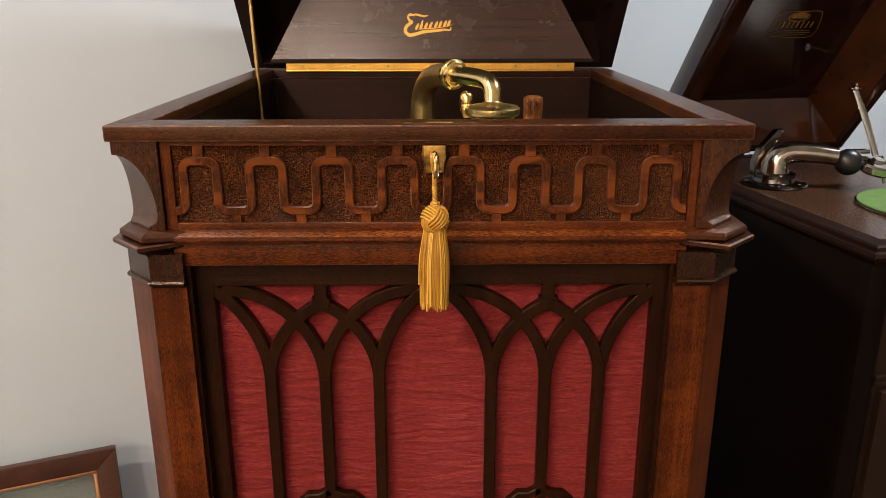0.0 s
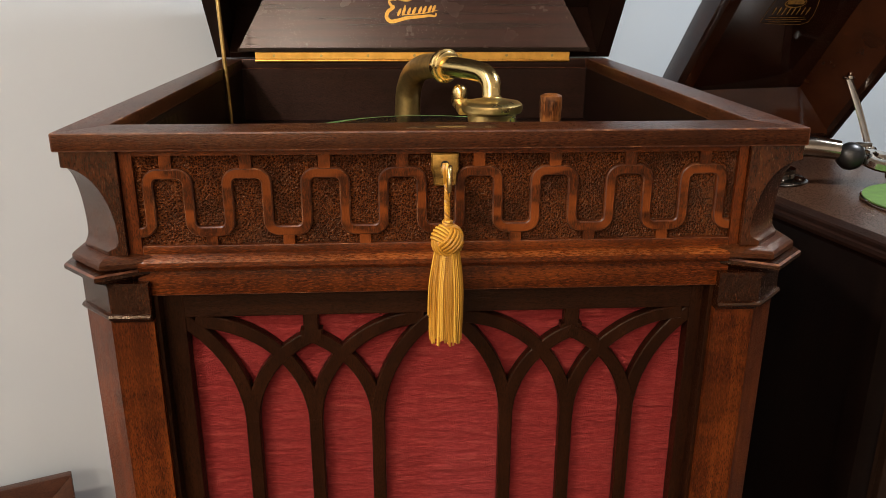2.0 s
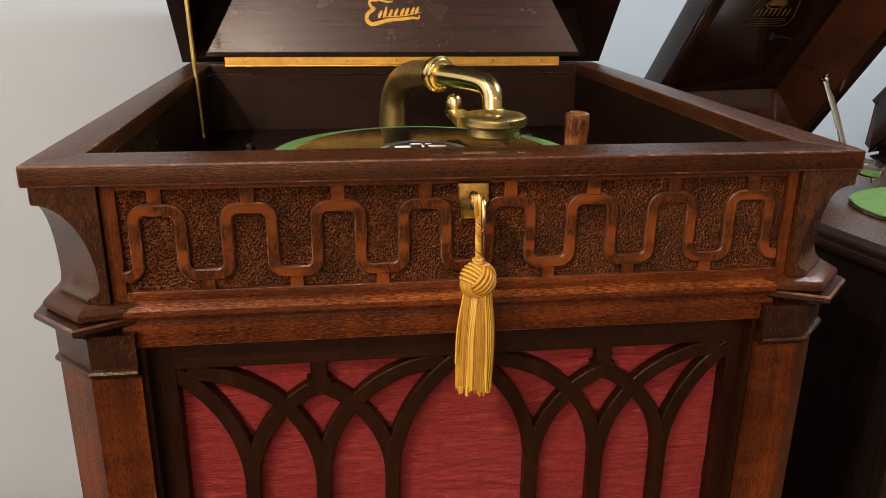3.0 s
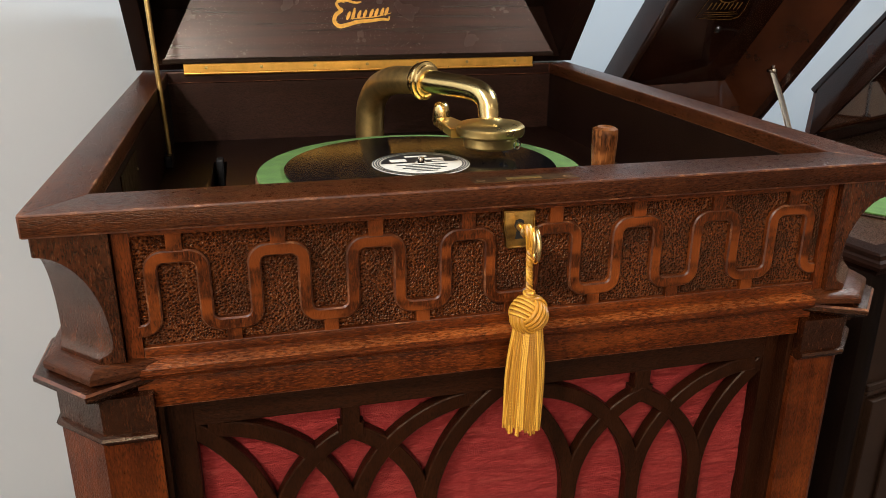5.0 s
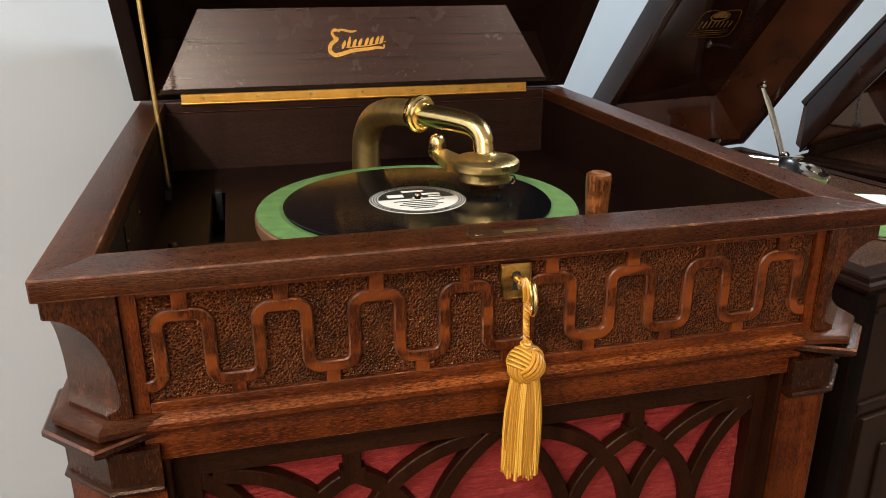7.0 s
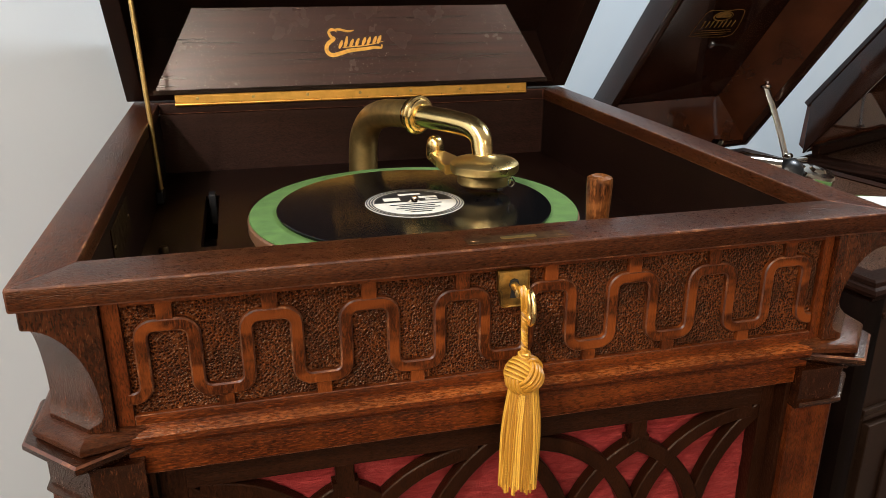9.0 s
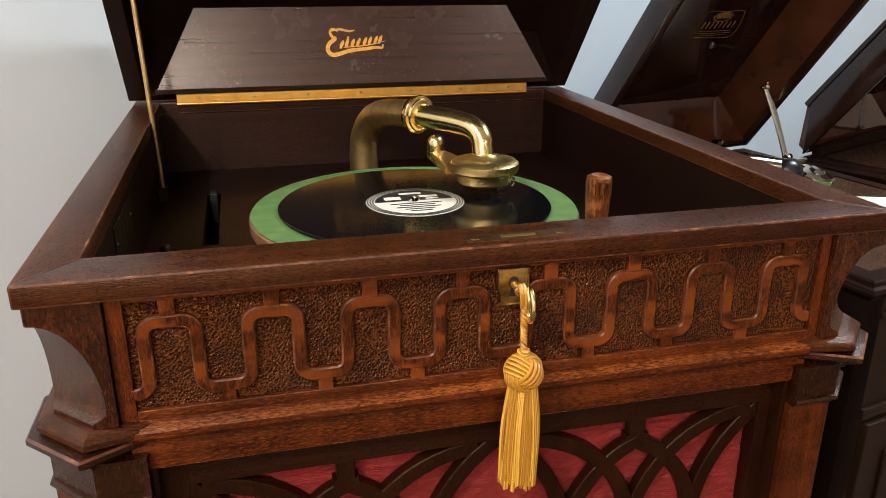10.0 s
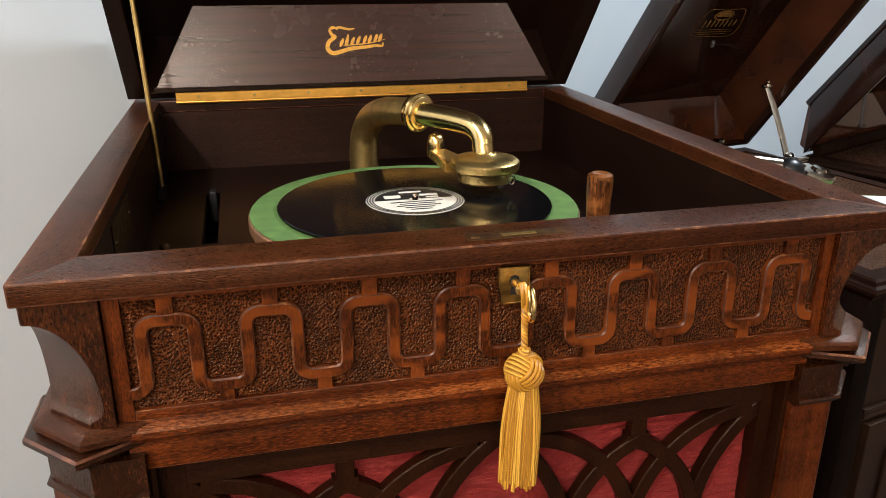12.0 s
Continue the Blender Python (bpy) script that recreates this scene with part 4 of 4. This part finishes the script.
# ---- neighbouring talking machines ----
def machine(at, turn, width, depth, deck, label, opening=53.0, lid_n=0.068, hip=0.100, hip_u=0.090, skirt_n=0.045, arm_shown=True, category="phonograph"):
    """A cabinet with a flush deck, moulded rim and a deep hinged lid. Built at the origin: front left corner, x right, y back."""
    place = pose(at[0], at[1], 0, 0, 0, turn)
    root = empty("talking_machine", label, category, "open talking machines along the wall")
    root.matrix_basis = place

    def put(name, bm, mat, lab="", smooth=False, parent=None):
        return part(name, bm, mat, parent or root, lab, smooth, local=True)

    e = 0.012
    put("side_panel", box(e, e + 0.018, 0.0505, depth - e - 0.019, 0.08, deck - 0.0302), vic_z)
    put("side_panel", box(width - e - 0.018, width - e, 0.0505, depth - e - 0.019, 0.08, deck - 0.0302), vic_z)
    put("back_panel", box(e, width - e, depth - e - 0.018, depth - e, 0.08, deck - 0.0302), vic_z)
    for px in (e - 0.004, width - e - 0.036):
        lp = []
        for z in (0.0, deck - 0.0301):
            lp.append([(px + x, e + y, z) for x, y in ((0, 0.010), (0.003, 0.003), (0.010, 0), (0.030, 0), (0.037, 0.003), (0.040, 0.010), (0.040, 0.036), (0, 0.036))])
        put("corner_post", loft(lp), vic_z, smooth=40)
    put("front_frame", box(e + 0.0362, width - e - 0.0362, e + 0.008, e + 0.030, 0.08, deck - 0.0302), vic_front)
    for sx in (0, 1):
        dx0 = e + 0.045 + sx * (width / 2 - 0.047)
        dx1 = dx0 + width / 2 - 0.060
        d = put("door", box(dx0, dx1, e - 0.004, e + 0.0078, 0.14, deck - 0.225, 0.002), vic_front)
        put("door_panel", box(dx0 + 0.045, dx1 - 0.045, e - 0.009, e - 0.0042, 0.19, deck - 0.275, 0.003), vic_front, parent=d)
    for zz in (deck - 0.060, deck - 0.205, deck - 0.225 + 0.012):
        put("front_bead", box(e + 0.0362, width - e - 0.0362, e + 0.001, e + 0.0078, zz - 0.004, zz + 0.004, 0.0015), vic_front)
    # moulded rim, four mitred lengths
    prof = [(0.036, deck - 0.001), (0.0105, deck - 0.001), (0.0075, deck - 0.0035), (0.0060, deck - 0.0085), (0.0005, deck - 0.0105), (-0.0020, deck - 0.0150), (-0.0005, deck - 0.0200), (0.0060, deck - 0.0230), (0.0100, deck - 0.0300), (0.036, deck - 0.0300)]

    def rim(p0, p1, inward, mat):
        p0, p1, inw = Vector(p0), Vector(p1), Vector(inward)
        t = (p1 - p0).normalized()
        bm = bmesh.new()
        rows = []
        for p, s in ((p0, 1), (p1, -1)):
            rows.append([(p + inw * d + t * (s * d)).to_tuple()[:2] + (z,) for d, z in prof])
        loft(rows, True, bm)
        put("rim_moulding", bm, mat, smooth=30)

    rim((0, 0, 0), (width, 0, 0), (0, 1, 0), vic_rim)
    rim((0, depth, 0), (0, 0, 0), (1, 0, 0), vic_rim)
    rim((width, 0, 0), (width, depth, 0), (-1, 0, 0), vic_rim)
    rim((width, depth, 0), (0, depth, 0), (0, -1, 0), vic_rim)
    put("deck_board", box(0.0362, width - 0.0362, 0.0362, depth - 0.0362, deck - 0.014, deck - 0.003), deck_wood)
    # lid
    th = 0.017
    hinge = pose(0, depth - 0.008, deck + 0.004, -opening, 0, 0)
    ll = depth - 0.012

    def lid_box(name, x0, x1, u0, u1, n0, n1, mat, bev=0.0015, parent=None, lab=""):
        bm = box(x0, x1, -u1, -u0, n0, n1, bev)
        bm.transform(hinge)
        return put(name, bm, mat, lab, 30, parent)

    lid_o = lid_box("lid", hip - 0.01, width - hip + 0.01, hip_u - 0.01, ll - hip_u + 0.01, lid_n + 0.0002, lid_n + 0.016, vic_x, 0.004, lab="deep glossy mahogany lid standing open")
    lean = hip_u / lid_n * skirt_n
    side = [(0.0, 0.0), (-ll, 0.0), (-ll + lean, skirt_n), (-lean - 0.012, skirt_n), (-lean - 0.003, skirt_n - 0.003), (-lean + 0.002, skirt_n - 0.008)]
    for x0 in (0.0, width - th):
        bm = prism(side, "x", x0, x0 + th, 0.0015)
        bm.transform(hinge)
        put("lid_skirt", bm, vic_y, "", 30, lid_o)
    lid_box("lid_skirt", th + 0.0002, width - th - 0.0002, 0.0, 0.010, 0.0, 0.012, vic_x, 0.002, lid_o)
    lid_box("lid_skirt", th + 0.0002, width - th - 0.0002, ll - 0.010, ll, 0.0, 0.012, vic_x, 0.002, lid_o)
    if not arm_shown:
        put("hinge_strip", box(0.0362, width - 0.0362, depth - 0.030, depth - 0.012, deck - 0.0008, deck + 0.0200, 0.001), vic_rim)
    # four sloped boards between the skirt and the top
    a = 0.006
    base = [(a, a), (width - a, a), (width - a, ll - a), (a, ll - a)]
    top = [(hip, hip_u), (width - hip, hip_u), (width - hip, ll - hip_u), (hip, ll - hip_u)]
    n0 = 0.006
    for k in range(4):
        p = [base[k], base[(k + 1) % 4], top[(k + 1) % 4], top[k]]
        q = [(base[k][0], base[k][1]), (base[(k + 1) % 4][0], base[(k + 1) % 4][1]), (top[(k + 1) % 4][0], top[(k + 1) % 4][1]), (top[k][0], top[k][1])]
        bm = bmesh.new()
        lo = [bm.verts.new(hinge @ Vector((x, -u, n))) for (x, u), n in zip(p, (n0, n0, lid_n, lid_n))]
        hi = [bm.verts.new(hinge @ Vector((x, -u, n + 0.016))) for (x, u), n in zip(q, (n0, n0, lid_n, lid_n))]
        bm.faces.new(lo)
        bm.faces.new(hi[::-1])
        for s in range(4):
            bm.faces.new((lo[s], lo[(s + 1) % 4], hi[(s + 1) % 4], hi[s]))
        put("lid_slope", bm, vic_slope, "", False, lid_o)
    # faded gilt transfer: plain frame, oval and bars
    cx, cu = width / 2 - 0.012, ll * 0.445

    def on_ceiling(x, u):
        return hinge @ Vector((cx + x, -(cu + u), lid_n - 0.0007))

    def gilt(pts, w, n=3):
        stroke(pts, w, old_gilt, lid_o, on_ceiling, "gilt_line", n, True)

    out = [(-0.052, -0.030), (-0.046, 0.020), (-0.030, 0.028), (0.0, 0.026), (0.030, 0.028), (0.046, 0.020), (0.052, -0.030), (0.0, -0.034), (-0.052, -0.030)]
    gilt(out, 0.0016)
    gilt([(0.022 * math.cos(a * math.pi / 10), 0.014 + 0.010 * math.sin(a * math.pi / 10)) for a in range(21)], 0.0030, 2)
    gilt([(-0.018, 0.014), (0.0, 0.017), (0.018, 0.014)], 0.0120)
    for i in range(8):
        bx = -0.036 + i * 0.0103
        gilt([(bx, -0.012), (bx + 0.0008, 0.0), (bx, 0.004)], 0.0036)
    for u, w in ((-0.018, 0.040), (-0.023, 0.044), (-0.028, 0.036)):
        gilt([(-w, u), (0, u - 0.0004), (w, u)], 0.0014)
    # lid stay
    foot = Vector((width + 0.012, 0.552, deck - 0.012))
    head = Vector((width - 0.045, 0.580, deck + 0.142))
    bar = []
    for k in range(7):
        p = foot.lerp(head, k / 6) + Vector((0, -0.003 * math.sin(math.pi * k / 6), 0))
        bar.append([p + Vector((0.0088 * math.cos(a * math.pi / 5), 0.0026 * math.sin(a * math.pi / 5), 0)) for a in range(10)])
    stay = put("lid_stay", loft(bar), stay_nickel, "flat nickel lid stay", 50)
    put("stay_head", lathe([(0, -0.004), (0.0075, -0.004), (0.0085, 0), (0.0075, 0.004), (0.004, 0.006), (0.004, 0.010), (0, 0.011)], m=Matrix.Translation(head), seg=18), nickel, "", True, stay)
    put("stay_pin", tube([head + Vector((-0.014, 0, 0.0)), head + Vector((0.016, 0, 0))], 0.0028, 10), nickel, "", True, stay)
    put("stay_foot", lathe([(0, 0), (0.011, 0), (0.011, 0.004), (0.007, 0.008), (0, 0.009)], m=Matrix.Translation((foot.x, foot.y, deck - 0.003)), seg=20), nickel, "", True, stay)
    # turntable and arm
    tc = (0.260, 0.168, 0)
    put("turntable", lathe([(0, deck - 0.0028), (0.122, deck - 0.0028), (0.1245, deck - 0.001), (0.1245, deck + 0.001), (0.122, deck + 0.002), (0, deck + 0.002)], tc, 72), nickel, "nickel-rimmed turntable", 35)
    put("turntable_felt", lathe([(0.1220, deck + 0.0022), (0.1215, deck + 0.0036), (0, deck + 0.0036)], tc, 72), felt, "green felt mat", 35)
    put("spindle", lathe([(0.0032, deck + 0.003), (0.0032, deck + 0.030), (0, deck + 0.032)], tc, 14), nickel, "", True)
    if arm_shown:
        bx, by = 0.105, 0.385
        base = put("arm_base", lathe([(0, 0), (0.056, 0), (0.058, 0.003), (0.054, 0.006), (0.036, 0.008), (0.034, 0.014), (0.037, 0.0155), (0.037, 0.022), (0.031, 0.024), (0, 0.024)], (bx, by, deck - 0.003), 48), nickel_dark, "round nickel tone arm base", 35)
        for a in range(5):
            put("base_screw", lathe([(0, 0), (0.0042, 0), (0.0036, 0.0016), (0, 0.0022)], (bx + 0.046 * math.cos(a * 1.2566 + 0.3), by + 0.046 * math.sin(a * 1.2566 + 0.3), deck + 0.003), 12), nickel, "", True, base)
        put("arm_elbow", tube(smooth_path([(bx, by, deck + 0.016), (bx, by, deck + 0.032), (bx + 0.006, by - 0.002, deck + 0.047), (bx + 0.022, by - 0.010, deck + 0.056), (bx + 0.050, by - 0.026, deck + 0.057), (bx + 0.088, by - 0.047, deck + 0.053)], 7), lambda f: 0.0265 - 0.0105 * f, 28), nickel_arm, "tapered nickel tone arm", True)
        put("arm_bracket", loft([[(bx + x, by + 0.016 + s, deck + z) for x, z in ((-0.034, 0.012), (-0.020, 0.012), (-0.014, 0.050), (0.010, 0.080), (0.012, 0.094), (0.004, 0.094), (-0.026, 0.062), (-0.036, 0.036))] for s in (-0.007, 0.007)]), nickel_dark, "", 30, base)
        put("bracket_knob", lathe([(0, -0.006), (0.005, -0.003), (0.006, 0), (0.005, 0.003), (0, 0.006)], (bx + 0.014, by + 0.016, deck + 0.090), 14), nickel, "", True, base)
        gb = Vector((bx + 0.104, by - 0.057, deck + 0.044))
        sb = put("sound_box", lathe([(0.0235 * math.sin(math.pi * i / 12) ** 0.8, -0.017 * math.cos(math.pi * i / 12)) for i in range(13)], m=Matrix.Translation(gb) @ pose(0, 0, 0, 80, 0, -28), seg=32), rubber, "black rubber sound box mount", True)
        sm = Matrix.Translation(gb + Vector((0.043, -0.018, -0.006))) @ pose(0, 0, 0, 14, 4, 0)
        put("sound_box_shell", lathe([(0, -0.010), (0.027, -0.010), (0.031, -0.006), (0.031, 0.004), (0.028, 0.008), (0.014, 0.0095), (0.010, 0.014), (0, 0.015)], m=sm, seg=40), nickel, "", 35, sb)
        put("mount_clip", box(gb.x + 0.012, gb.x + 0.046, gb.y + 0.004, gb.y + 0.016, gb.z + 0.012, gb.z + 0.020, 0.002), nickel, "", 30, sb)
        put("needle_screw", lathe([(0, 0), (0.003, 0), (0.003, 0.010), (0.0016, 0.016), (0, 0.017)], m=Matrix.Translation(gb + Vector((0.052, -0.030, -0.018))) @ pose(0, 0, 0, 180, 0, 0), seg=12), nickel, "", True, sb)
    return root


machine((0.592, 0.314), 11.7, 0.455, 0.659, 0.912, "dark glossy mahogany talking machine with its deep lid open", 53.0)
machine((1.352, 0.505), 23.0, 0.470, 0.658, 0.868, "dark mahogany talking machine farther along the wall, lid open", 53.0, 0.070, 0.022, 0.088, 0.068, False)

# sheet of paper on the neighbour's deck
sheet = part("paper_sheet", loft([[(x, y, z) for x, y in ((0.818, 0.585), (0.866, 0.572), (0.890, 0.622), (0.842, 0.640))] for z in (0.9160, 0.9172)]), white_paper)
tagged(sheet, "small white paper sheet lying on the green felt", "paper")

# ---- picture frame leaning on the wall ----
pf = empty("picture_frame", "dark mahogany picture frame with a copper slip leaning on the wall", "picture frame")
PW, PH, FW, FT = 0.46, 0.52, 0.034, 0.020
pf_m = pose(-0.553, 0.522, 0.489, 0, 0, 22) @ pose(0, 0, 0, -9, 0, 0)


def frame_piece(name, poly, y0, y1, mat, bev=0.002, lab=""):
    bm = prism(poly, "y", y0, y1, bev)
    bm.transform(pf_m)
    return part(name, bm, mat, pf, lab, 30)


frame_piece("frame_rail", [(-PW, 0), (0, 0), (-FW, -FW), (-PW + FW, -FW)], 0, FT, frame_wood)
frame_piece("frame_rail", [(-PW, -PH), (-PW + FW, -PH + FW), (-FW, -PH + FW), (0, -PH)], 0, FT, frame_wood)
frame_piece("frame_stile", [(0, 0), (0, -PH), (-FW, -PH + FW), (-FW, -FW)], 0, FT, frame_wood)
frame_piece("frame_stile", [(-PW, 0), (-PW + FW, -FW), (-PW + FW, -PH + FW), (-PW, -PH)], 0, FT, frame_wood)
for name, poly in (("slip", [(-PW + FW, -FW), (-FW, -FW), (-FW, -FW - 0.006), (-PW + FW, -FW - 0.006)]), ("slip", [(-PW + FW, -PH + FW), (-FW, -PH + FW), (-FW, -PH + FW + 0.006), (-PW + FW, -PH + FW + 0.006)])):
    frame_piece(name, poly, 0.004, 0.012, copper_slip, 0.0015)
for x0 in (-FW - 0.006, -PW + FW):
    frame_piece("slip", [(x0, -FW - 0.0062), (x0 + 0.006, -FW - 0.0062), (x0 + 0.006, -PH + FW + 0.0062), (x0, -PH + FW + 0.0062)], 0.0042, 0.0122, copper_slip, 0.0015)
frame_piece("glass_pane", [(-PW + FW, -FW), (-FW, -FW), (-FW, -PH + FW), (-PW + FW, -PH + FW)], 0.0125, 0.0140, glass, 0)
frame_piece("backing_sheet", [(-PW + FW, -FW), (-FW, -FW), (-FW, -PH + FW), (-PW + FW, -PH + FW)], 0.0165, 0.0190, plain("grey_mount", (0.30, 0.31, 0.29), 0.7, 0.15, 12), 0)

# ---- ceiling downlights, out of view, added with the lamps ----
for lx, ly, le, lc in LAMPS:
    dl = empty("downlight", "unseen round ceiling downlight, added for the light", "downlight", "ceiling downlights", (lx, ly, ROOM_TOP))
    k = 3.0 if lc is COOL else 1.0
    part("trim_ring", lathe([(0.085 * k, 0.0), (0.085 * k + 0.020, 0.0), (0.085 * k + 0.019, -0.008), (0.085 * k + 0.005, -0.012), (0.085 * k, -0.010)], seg=40), ceiling_paint, dl, local=True, smooth=30)
